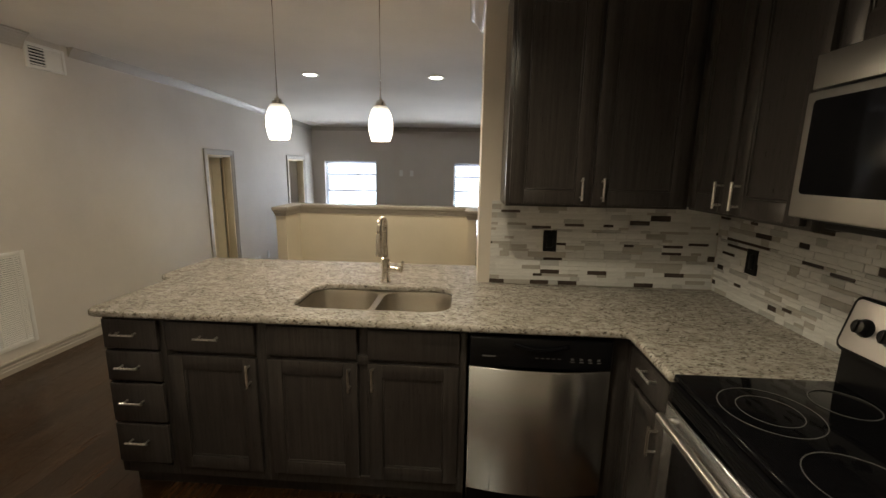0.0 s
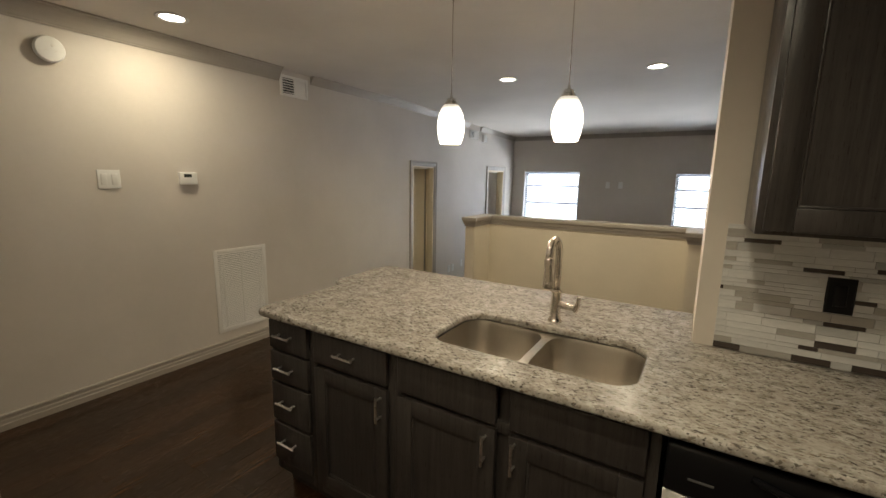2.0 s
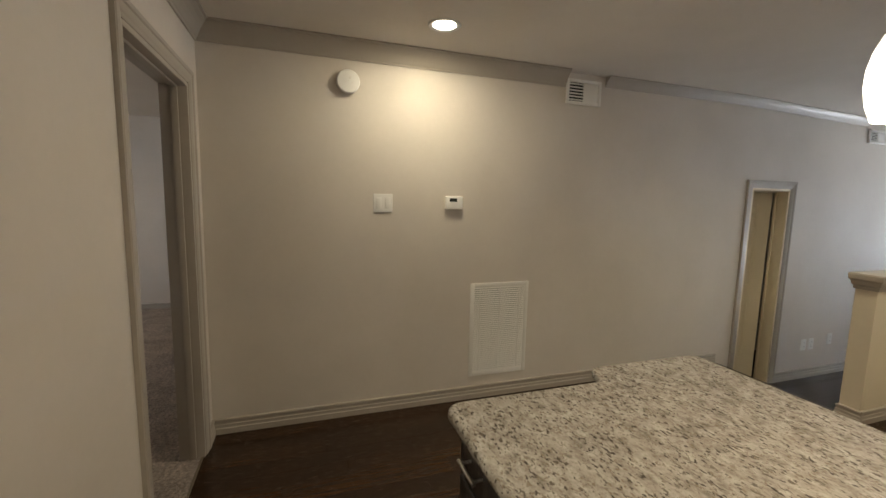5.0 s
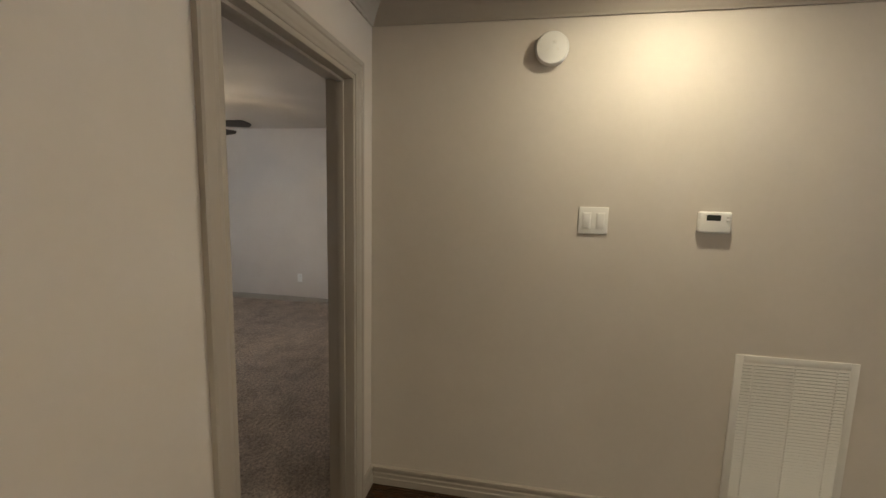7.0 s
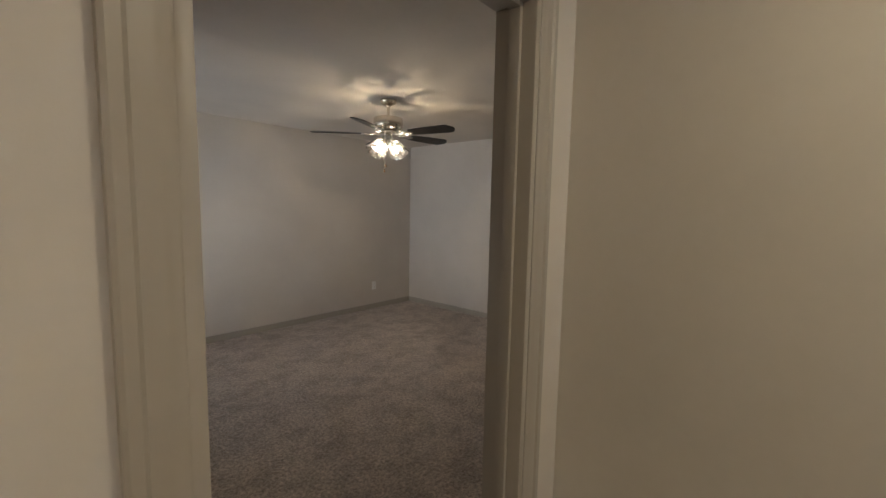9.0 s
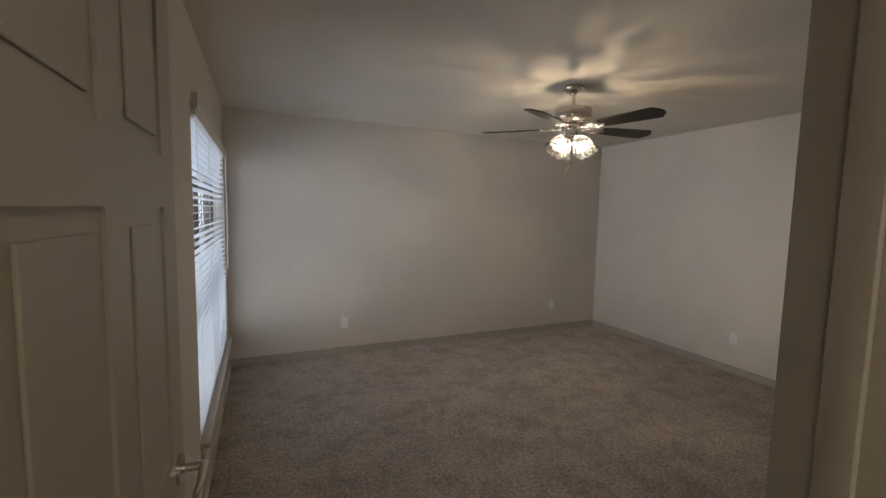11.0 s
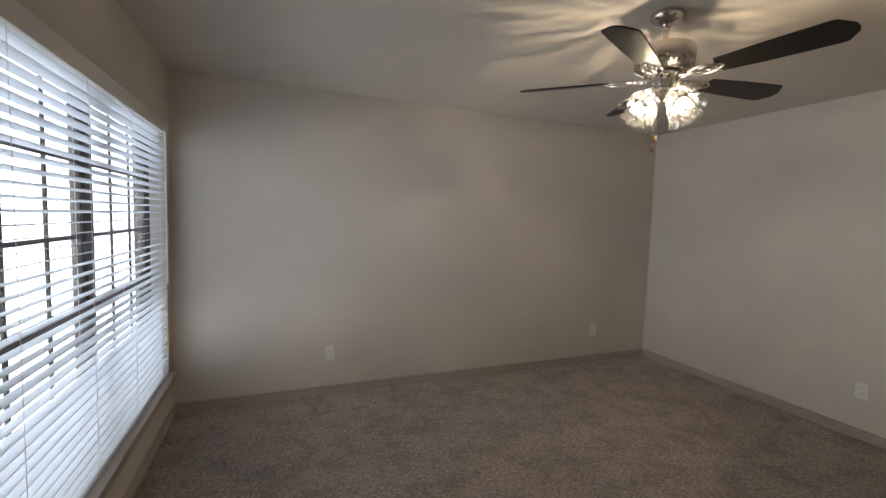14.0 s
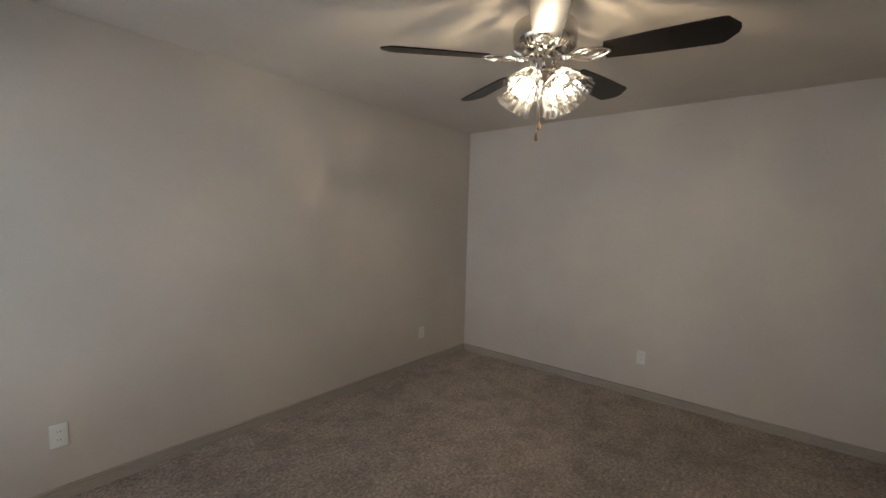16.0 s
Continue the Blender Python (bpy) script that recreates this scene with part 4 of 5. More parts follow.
def pendant(x, y):
    p = empty("pendant_lamp", pose(x, y, CEIL))
    bm = bmesh.new()
    add_lathe(bm, [(0.062, -0.001), (0.062, -0.010), (0.05, -0.020), (0.012, -0.026), (0.006, -0.04)], 32)
    link("canopy", bm, NICKEL, p, smooth=40)
    bm = bmesh.new()
    add_rod(bm, (0, 0, -0.03), (0, 0, -0.54), 0.0028, n=8)
    tagged(link("cord", bm, NICKEL, p, smooth=True), "thin grey hanging cord")
    bm = bmesh.new()
    add_lathe(bm, [(0.004, -0.535), (0.007, -0.548), (0.009, -0.556), (0.021, -0.560), (0.024, -0.566), (0.024, -0.574), (0.030, -0.578), (0.031, -0.592), (0.02, -0.598)], 28)
    link("cap", bm, NICKEL, p, smooth=40)
    bm = bmesh.new()
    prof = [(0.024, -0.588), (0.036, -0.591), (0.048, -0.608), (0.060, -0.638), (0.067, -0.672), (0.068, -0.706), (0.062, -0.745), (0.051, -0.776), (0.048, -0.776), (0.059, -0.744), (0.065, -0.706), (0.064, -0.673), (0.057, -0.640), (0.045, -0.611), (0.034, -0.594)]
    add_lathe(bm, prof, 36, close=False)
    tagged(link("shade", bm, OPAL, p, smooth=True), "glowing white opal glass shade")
    tagged(p, "lit pendant lamp with a white glass tulip shade over the counter", "pendant lamp", "pendant lamps over the counter")
    lamp("pendant_bulb", 'POINT', pose(x, y, CEIL - 0.80), PEND_W, WARM, radius=0.045)


pendant(-0.935, 2.41)
pendant(-0.372, 2.46)


# ---- bedroom ceiling fan ----
def ceiling_fan():
    fan = empty("ceiling_fan", pose(FAN[0], FAN[1], CEILB))
    bm = bmesh.new()
    add_lathe(bm, [(0.068, -0.001), (0.070, -0.006), (0.069, -0.020), (0.058, -0.036), (0.034, -0.046), (0.022, -0.052), (0.018, -0.062), (0.004, -0.064)], 36)
    link("canopy", bm, NICKEL, fan, smooth=35)
    bm = bmesh.new()
    add_rod(bm, (0, 0, -0.06), (0, 0, -0.15), 0.0125, n=16)
    link("downrod", bm, NICKEL, fan, smooth=35)
    bm = bmesh.new()
    add_lathe(bm, [(0.018, -0.132), (0.024, -0.144), (0.060, -0.149), (0.112, -0.153), (0.124, -0.158), (0.128, -0.170), (0.128, -0.220), (0.124, -0.234), (0.106, -0.250), (0.085, -0.262), (0.06, -0.266)], 48)
    for k in range(40):
        a = 2 * math.pi * k / 40
        add_rod(bm, (0.126 * math.cos(a), 0.126 * math.sin(a), -0.241), (0.088 * math.cos(a), 0.088 * math.sin(a), -0.2625), 0.0025, n=5)
    link("motor_housing", bm, NICKEL, fan, smooth=35)
    bm = bmesh.new()
    add_lathe(bm, [(0.06, -0.264), (0.072, -0.270), (0.074, -0.282), (0.058, -0.290), (0.050, -0.300), (0.050, -0.335), (0.058, -0.342), (0.060, -0.352), (0.045, -0.366), (0.02, -0.376), (0.008, -0.392)], 36)
    link("switch_housing", bm, CHROME, fan, smooth=35)
    # blades with their leaf-shaped irons
    for k in range(5):
        a = FAN_TURN + 72 * k
        bm = bmesh.new()
        outline = [(0.235, -0.050), (0.40, -0.062), (0.605, -0.070), (0.622, -0.066), (0.658, -0.022), (0.662, 0.0), (0.658, 0.022), (0.622, 0.066), (0.605, 0.070), (0.40, 0.062), (0.235, 0.050), (0.225, 0.0)]
        add_outline(bm, outline, -0.003, 0.003, 0.0012)
        tagged(link("blade", bm, BLADE, fan, at=pose(0, 0, -0.292, 0, 0, a) @ pose(0, 0, 0, -13.5, 0, 0)), "dark espresso fan blade")
        bm = bmesh.new()
        for s in (-1, 1):
            pts = [(0.105 + 0.15 * u, s * 0.036 * math.sin(math.pi * min(1, u * 1.02)) ** 0.8 + s * 0.004, -0.008 - 0.002 * math.sin(3 * u)) for u in [i / 14 for i in range(15)]]
            add_tube(bm, pts, 0.0062, 8)
            pts = [(0.15 + 0.07 * u, s * 0.016 * math.sin(math.pi * u) + s * 0.003, -0.008) for u in [i / 8 for i in range(9)]]
            add_tube(bm, pts, 0.0045, 8)
        add_tube(bm, [(0.07, 0, -0.004), (0.09, 0, -0.008), (0.115, 0, -0.008), (0.25, 0, -0.006)], [0.016, 0.012, 0.008, 0.004], 8)
        link("blade_iron", bm, CHROME, fan, smooth=True, at=pose(0, 0, -0.287, 0, 0, a) @ pose(0, 0, 0, -8, 0, 0))
    # light kit: four fluted glass shades
    for k in range(4):
        a = FAN_LAMPS + 90 * k
        m = pose(0, 0, -0.345, 0, 0, a) @ pose(0.052, 0, 0, 0, 0, 0) @ pose(0, 0, 0, 0, 180 - 40, 0)
        bm = bmesh.new()
        add_tube(bm, [(-0.008, 0, -0.025), (0.0, 0, 0.0), (0.0, 0, 0.02)], [0.011, 0.012, 0.014], 12)
        add_lathe(bm, [(0.014, 0.012), (0.023, 0.018), (0.026, 0.040), (0.022, 0.043)], 24)
        link("lamp_arm", bm, CHROME, fan, smooth=35, at=m)
        bm = bmesh.new()
        prof = [(0.027, 0.026), (0.038, 0.036), (0.050, 0.056), (0.058, 0.080), (0.062, 0.106), (0.067, 0.130), (0.080, 0.150)]
        add_lathe(bm, prof, 72, flute=0.05, lobes=12, close=False)
        tagged(link("shade", bm, FLUTED, fan, smooth=True, at=m), "clear fluted glass bell shade")
        bm = bmesh.new()
        add_lathe(bm, [(0.010, 0.030), (0.013, 0.040), (0.020, 0.054), (0.023, 0.068), (0.020, 0.082), (0.010, 0.091), (0.001, 0.093)], 20, close=False)
        b = link("bulb", bm, BULB, fan, smooth=True, at=m)
        b.visible_shadow = False
        tagged(b, "lit warm white bulb")
        lamp("fan_bulb", 'POINT', pose(FAN[0], FAN[1], CEILB) @ m @ pose(0, 0, 0.062), FAN_W, WARM, radius=0.0012)
    bm = bmesh.new()
    for x, y, z in ((0.044, 0.002, CHAIN_END), (0.030, 0.006, CHAIN_END + 0.045)):
        add_rod(bm, (x, y, -0.35), (x, y, z + 0.03), 0.0013, n=6)
        for i in range(int((-0.36 - z - 0.03) / 0.006)):
            bmesh.ops.create_icosphere(bm, subdivisions=1, radius=0.0021, matrix=Matrix.Translation((x, y, -0.36 - 0.006 * i)))
    link("pull_chain", bm, CHROME, fan)
    for x, y, z in ((0.044, 0.002, CHAIN_END), (0.030, 0.006, CHAIN_END + 0.045)):
        bm = bmesh.new()
        add_lathe(bm, [(0.002, 0.034), (0.004, 0.028), (0.0075, 0.012), (0.0078, 0.006), (0.004, 0.0), (0.001, -0.001)], 14, Matrix.Translation((x, y, z)))
        tagged(link("chain_fob", bm, FOB, fan, smooth=True), "small turned wooden fob")
    tagged(fan, "brushed nickel ceiling fan with five dark blades and lit glass shades", "ceiling fan")


ceiling_fan()


# ---- kitchen counter, sink, tap ----
def counter():
    top = empty("countertop")
    outline = [(-1.467, 1.648), (0.775, 1.648), (0.775, 1.312), (XE - 0.002, 1.312), (XE - 0.002, YK - 0.012), (XS - 0.005, YK - 0.012), (XS - 0.005, 2.69), (-1.57, 2.69), (-1.57, 2.225), (-1.467, 2.19)]
    cu = bpy.data.curves.new("slab", 'CURVE')
    cu.dimensions, cu.fill_mode = '2D', 'BOTH'
    cu.extrude, cu.bevel_depth, cu.bevel_resolution = 0.004, 0.011, 3

    def soften(pts, radii):
        out = []
        n = len(pts)
        for i, (p, r) in enumerate(zip(pts, radii)):
            p, a, b = Vector(p), Vector(pts[i - 1]), Vector(pts[(i + 1) % n])
            u, v = (a - p).normalized(), (b - p).normalized()
            if r == 0:
                out.append(p)
                continue
            for k in range(6):
                s = k / 5
                out.append((1 - s) ** 2 * (p + u * r) + 2 * s * (1 - s) * p + s * s * (p + v * r))
        return out
    shapes = [soften(outline, [0.05, 0.03, 0.004, 0.004, 0.004, 0.004, 0.004, 0.04, 0.03, 0.02]),
              [Vector(p) for p in rounded(-0.662, 1.775, 0.072, 2.168, 0.10, 8)]]
    for pts in shapes:
        sp = cu.splines.new('POLY')
        sp.points.add(len(pts) - 1)
        for q, p in zip(sp.points, pts):
            q.co = (p[0], p[1], 0, 1)
        sp.use_cyclic_u = True
    tmp = bpy.data.objects.new("slab", cu)
    scene.collection.objects.link(tmp)
    dg = bpy.context.evaluated_depsgraph_get()
    me = bpy.data.meshes.new_from_object(tmp.evaluated_get(dg))
    bpy.data.objects.remove(tmp)
    me.materials.clear()
    me.materials.append(GRANITE)
    me.polygons.foreach_set("use_smooth", [True] * len(me.polygons))
    me.set_sharp_from_angle(angle=radians(40))
    slab = new("slab", me)
    slab.parent = top
    slab.matrix_basis = pose(0, 0, COUNTER - 0.015)
    tagged(top, "speckled beige and black granite countertop with a rounded edge", "countertop")


counter()


def sink():
    s = empty("kitchen_sink")
    zt = COUNTER - 0.031

    def bowl(x0, x1, y0, y1, name):
        bm = bmesh.new()
        levels = [(0.0, 0.0, 0.088), (0.006, -0.02, 0.085), (0.012, -0.12, 0.08), (0.022, -0.165, 0.075), (0.05, -0.188, 0.06), (0.11, -0.194, 0.04)]
        rings = [[bm.verts.new((x, y, zt + dz)) for x, y in rounded(x0 + i, y0 + i, x1 - i, y1 - i, max(0.02, r), 8)] for i, dz, r in levels]
        for p, q in zip(rings, rings[1:]):
            for k in range(len(p)):
                bm.faces.new((p[k], p[(k + 1) % len(p)], q[(k + 1) % len(p)], q[k]))
        bm.faces.new(rings[-1])
        link(name, bm, SINK, s, smooth=50)
        cx, cy = (x0 + x1) / 2, (y0 + y1) / 2 + 0.02
        bm = bmesh.new()
        add_lathe(bm, [(0.055, 0.001), (0.052, 0.004), (0.044, 0.003), (0.040, -0.004), (0.001, -0.006)], 28, Matrix.Translation((cx, cy, zt - 0.193)), close=False)
        tagged(link("drain", bm, CHROME, s, smooth=40), "round steel drain strainer")
    bowl(-0.652, -0.312, 1.785, 2.158, "bowl")
    bowl(-0.282, 0.062, 1.785, 2.158, "bowl")
    bm = bmesh.new()
    outer = [(-0.70, 1.755), (0.105, 1.755), (0.105, 2.19), (-0.70, 2.19)]
    # rim and the saddle between the bowls
    pts = [bm.verts.new((x, y, zt)) for x, y in outer]
    ring = [bm.edges.new((pts[i], pts[(i + 1) % 4])) for i in range(4)]
    for x0, x1 in ((-0.652, -0.312), (-0.282, 0.062)):
        vs = [bm.verts.new((x, y, zt)) for x, y in rounded(x0, 1.785, x1, 2.158, 0.088, 8)]
        ring += [bm.edges.new((vs[i], vs[(i + 1) % len(vs)])) for i in range(len(vs))]
    bmesh.ops.triangle_fill(bm, edges=ring, use_beauty=True)
    link("rim", bm, SINK, s)
    tagged(s, "undermount double-bowl stainless steel sink, empty", "sink")


sink()


def tap():
    x, y = -0.306, 2.235
    f = empty("kitchen_tap", pose(x, y, COUNTER, 0, 0, -9))
    bm = bmesh.new()
    add_lathe(bm, [(0.030, 0.0), (0.030, 0.006), (0.026, 0.012), (0.0225, 0.02), (0.0215, 0.115), (0.0235, 0.12), (0.0235, 0.128), (0.018, 0.134), (0.014, 0.138)], 32)
    link("body", bm, NICKEL, f, smooth=35)
    bm = bmesh.new()
    pts = [(0, 0, 0.13), (0, 0, 0.20), (0, 0, 0.278)]
    r = 0.042
    for k in range(1, 12):
        a = math.pi * k / 11
        pts.append((0, -r + r * math.cos(a), 0.298 + 0.050 * math.sin(a)))
    pts += [(0, -2 * r - 0.003, 0.27)]
    add_tube(bm, pts, 0.0148, 16)
    link("spout", bm, NICKEL, f, smooth=True)
    bm = bmesh.new()
    m = Matrix.Translation((0, -2 * r - 0.003, 0.275)) @ pose(0, 0, 0, 186, 0, 0)
    add_lathe(bm, [(0.0148, -0.005), (0.018, 0.0), (0.0185, 0.03), (0.022, 0.080), (0.0245, 0.112), (0.0235, 0.116), (0.018, 0.117), (0.016, 0.106)], 24, m)
    link("spray_head", bm, NICKEL, f, smooth=35)
    bm = bmesh.new()
    add_rod(bm, (0.018, 0, 0.075), (0.082, 0, 0.072), 0.0155, 0.0135, n=20)
    add_tube(bm, [(0.082, 0, 0.060), (0.092, 0, 0.085), (0.096, -0.004, 0.105), (0.100, -0.008, 0.118)], [0.012, 0.010, 0.007, 0.009], 12)
    link("lever", bm, NICKEL, f, smooth=35)
    tagged(f, "brushed nickel pull-down kitchen tap with a side lever", "tap")


tap()


# ---- cabinets ----
def bar_pull(parent, a, b, out):
    """A square bar pull from a to b on two posts."""
    a, b, out = Vector(a), Vector(b), Vector(out)
    d = (b - a).normalized()
    bm = bmesh.new()
    add_tube(bm, [a + out * 0.03, b + out * 0.03], 0.0052, 10)
    for p in (a + d * 0.014, b - d * 0.014):
        add_rod(bm, p - out * 0.002, p + out * 0.03, 0.0045, n=10)
    return tagged(link("pull", bm, PULLS, parent, smooth=40), "brushed steel bar pull")


def front(parent, name, x0, x1, z0, z1, m, shaker):
    """A cabinet front in the plane y = 0 of m, facing -y: a slab drawer front, or a door with a recessed panel."""
    bm = bmesh.new()
    if shaker:
        w = 0.062
        for lo, hi in (((x0, -0.020, z0), (x0 + w, 0, z1)), ((x1 - w, -0.020, z0), (x1, 0, z1)), ((x0 + w, -0.020, z1 - w), (x1 - w, 0, z1)), ((x0 + w, -0.020, z0), (x1 - w, 0, z0 + w))):
            add_box(bm, lo, hi, 0.0025)
        add_box(bm, (x0 + w - 0.004, -0.010, z0 + w - 0.004), (x1 - w + 0.004, -0.001, z1 - w + 0.004))
        for lo, hi in (((x0 + w, -0.0155, z0 + w), (x0 + w + 0.008, -0.009, z1 - w)), ((x1 - w - 0.008, -0.0155, z0 + w), (x1 - w, -0.009, z1 - w)), ((x0 + w, -0.0155, z1 - w - 0.008), (x1 - w, -0.009, z1 - w)), ((x0 + w, -0.0155, z0 + w), (x1 - w, -0.009, z0 + w + 0.008))):
            add_box(bm, lo, hi, 0.003)
    else:
        add_box(bm, (x0, -0.020, z0), (x1, 0, z1), 0.004, seg=3)
    return link(name, bm, CABINET, parent, smooth=40, at=m)


def base_cabinet(label, m, x0, x1, fronts, depth=0.58, z0=0.11, pulls=(), kick=True, group="base cabinets", sides=()):
    """fronts: (kind, x0, x1, z0, z1); pulls: (x, z, 'h' or 'v', centred there)."""
    c = empty("base_cabinet", m)
    bm = bmesh.new()
    z1 = COUNTER - 0.031
    for lo, hi in (((x0, 0.02, z0), (x0 + 0.018, depth, z1)), ((x1 - 0.018, 0.02, z0), (x1, depth, z1)), ((x0 + 0.018, 0.02, z0), (x1 - 0.018, depth, z0 + 0.018)), ((x0 + 0.018, depth - 0.012, z0 + 0.018), (x1 - 0.018, depth, z1))):
        add_box(bm, lo, hi)
    # face frame
    add_box(bm, (x0, 0.001, z0), (x0 + 0.030, 0.02, z1), 0.001)
    add_box(bm, (x1 - 0.030, 0.001, z0), (x1, 0.02, z1), 0.001)
    add_box(bm, (x0 + 0.03, 0.001, z1 - 0.030), (x1 - 0.03, 0.02, z1), 0.001)
    add_box(bm, (x0 + 0.03, 0.001, z0), (x1 - 0.03, 0.02, z0 + 0.05), 0.001)
    add_box(bm, (x0 + 0.03, 0.001, 0.70), (x1 - 0.03, 0.02, 0.74), 0.001)
    add_box(bm, (x0 + 0.03, 0.012, z0 + 0.05), (x1 - 0.03, 0.019, z1 - 0.03))
    link("carcass", bm, CABINET, c, smooth=40)
    if kick:
        bm = bmesh.new()
        add_box(bm, (x0, 0.075, 0.0), (x1, 0.09, z0))
        tagged(link("toe_kick", bm, CABINET, c), "recessed dark toe kick")
    for kind, a, b, za, zb in fronts:
        front(c, "door" if kind == "door" else "drawer_front", a, b, za, zb, Matrix(), kind == "door")
    for x, z, way in pulls:
        if way == 'h':
            bar_pull(c, (x - 0.052, -0.02, z), (x + 0.052, -0.02, z), (0, -1, 0))
        else:
            bar_pull(c, (x, -0.02, z - 0.052), (x, -0.02, z + 0.052), (0, -1, 0))
    tagged(c, label, "cabinet", group)
    return c


YF = 1.70
here = pose(0, YF, 0)
base_cabinet("dark espresso cabinet with four drawers under the counter", here, -1.447, -1.172,
             [("drawer", -1.438, -1.192, 0.735, 0.868), ("drawer", -1.438, -1.192, 0.583, 0.722), ("drawer", -1.438, -1.192, 0.384, 0.570), ("drawer", -1.438, -1.192, 0.178, 0.370)],
             pulls=[(-1.325, 0.808, 'h'), (-1.325, 0.655, 'h'), (-1.325, 0.488, 'h'), (-1.325, 0.292, 'h')])
base_cabinet("dark espresso cabinet with one drawer above a door", here, -1.172, -0.735,
             [("drawer", -1.150, -0.760, 0.735, 0.868), ("door", -1.150, -0.760, 0.165, 0.715)], pulls=[(-0.957, 0.805, 'h'), (-0.787, 0.645, 'v')])
base_cabinet("dark espresso sink cabinet with two doors below blank panels", here, -0.735, 0.142,
             [("drawer", -0.708, -0.318, 0.735, 0.868), ("drawer", -0.272, 0.112, 0.735, 0.868), ("door", -0.708, -0.318, 0.165, 0.715), ("door", -0.272, 0.112, 0.165, 0.715)],
             pulls=[(-0.350, 0.648, 'v'), (-0.250, 0.655, 'v')])
# bar side of the peninsula
bm = bmesh.new()
add_box(bm, (-1.447, YF + 0.582, 0.0), (XS - 0.01, YF + 0.60, COUNTER - 0.031))
tagged(link("peninsula_back_panel", bm, CABINET), "dark espresso wood panel behind the peninsula cabinets", "panel")
bm = bmesh.new()
add_box(bm, (0.728, YF + 0.004, 0.0), (0.80, YF + 0.024, COUNTER - 0.031), 0.002)
add_box(bm, (0.80, 1.655, 0.0), (0.82, YF + 0.024, COUNTER - 0.031), 0.002)
tagged(link("corner_filler", bm, CABINET, smooth=40), "dark espresso filler panel in the counter corner", "panel")
side = pose(0.80, 1.655, 0, 0, 0, -90)
base_cabinet("narrow dark espresso cabinet with a drawer beside the range", side, 0.0, 0.345,
             [("drawer", 0.02, 0.325, 0.745, 0.868), ("door", 0.02, 0.325, 0.165, 0.725)], pulls=[(0.205, 0.835, 'h'), (0.29, 0.645, 'v')])


def upper_cabinet(label, m, x0, x1, z0, z1, doors, pulls, depth=0.33):
    c = empty("wall_cabinet", m)
    bm = bmesh.new()
    add_box(bm, (x0, 0.02, z0), (x1, depth, z1), 0.0015)
    add_box(bm, (x0, 0.001, z0), (x1, 0.02, z1), 0.001)
    link("carcass", bm, CABINET, c, smooth=40)
    for a, b in doors:
        front(c, "door", a, b, z0 + 0.012, z1 - 0.03, Matrix(), True)
    for x, z in pulls:
        bar_pull(c, (x, -0.02, z - 0.05), (x, -0.02, z + 0.05), (0, -1, 0))
    tagged(c, label, "cabinet", "wall cabinets")
    return c


UP0, UP1 = 1.368, 2.30
upper_cabinet("dark espresso wall cabinet with two panelled doors", pose(0, 1.968, 0), 0.296, 1.085, UP0, UP1, [(0.312, 0.655), (0.672, 1.06)], [(0.619, 1.449), (0.709, 1.448)])
upper_cabinet("dark espresso wall cabinet with two panelled doors near the range", pose(1.10, 1.985, 0, 0, 0, -90), 0.0, 0.672, UP0, UP1, [(0.022, 0.312), (0.326, 0.655)], [(0.267, 1.446), (0.369, 1.447)])
upper_cabinet("dark espresso wall cabinet above the microwave", pose(1.10, 1.313, 0, 0, 0, -90), 0.0, 0.76, 1.835, UP1, [(0.015, 0.375), (0.388, 0.745)], [(0.34, 1.90), (0.42, 1.90)])


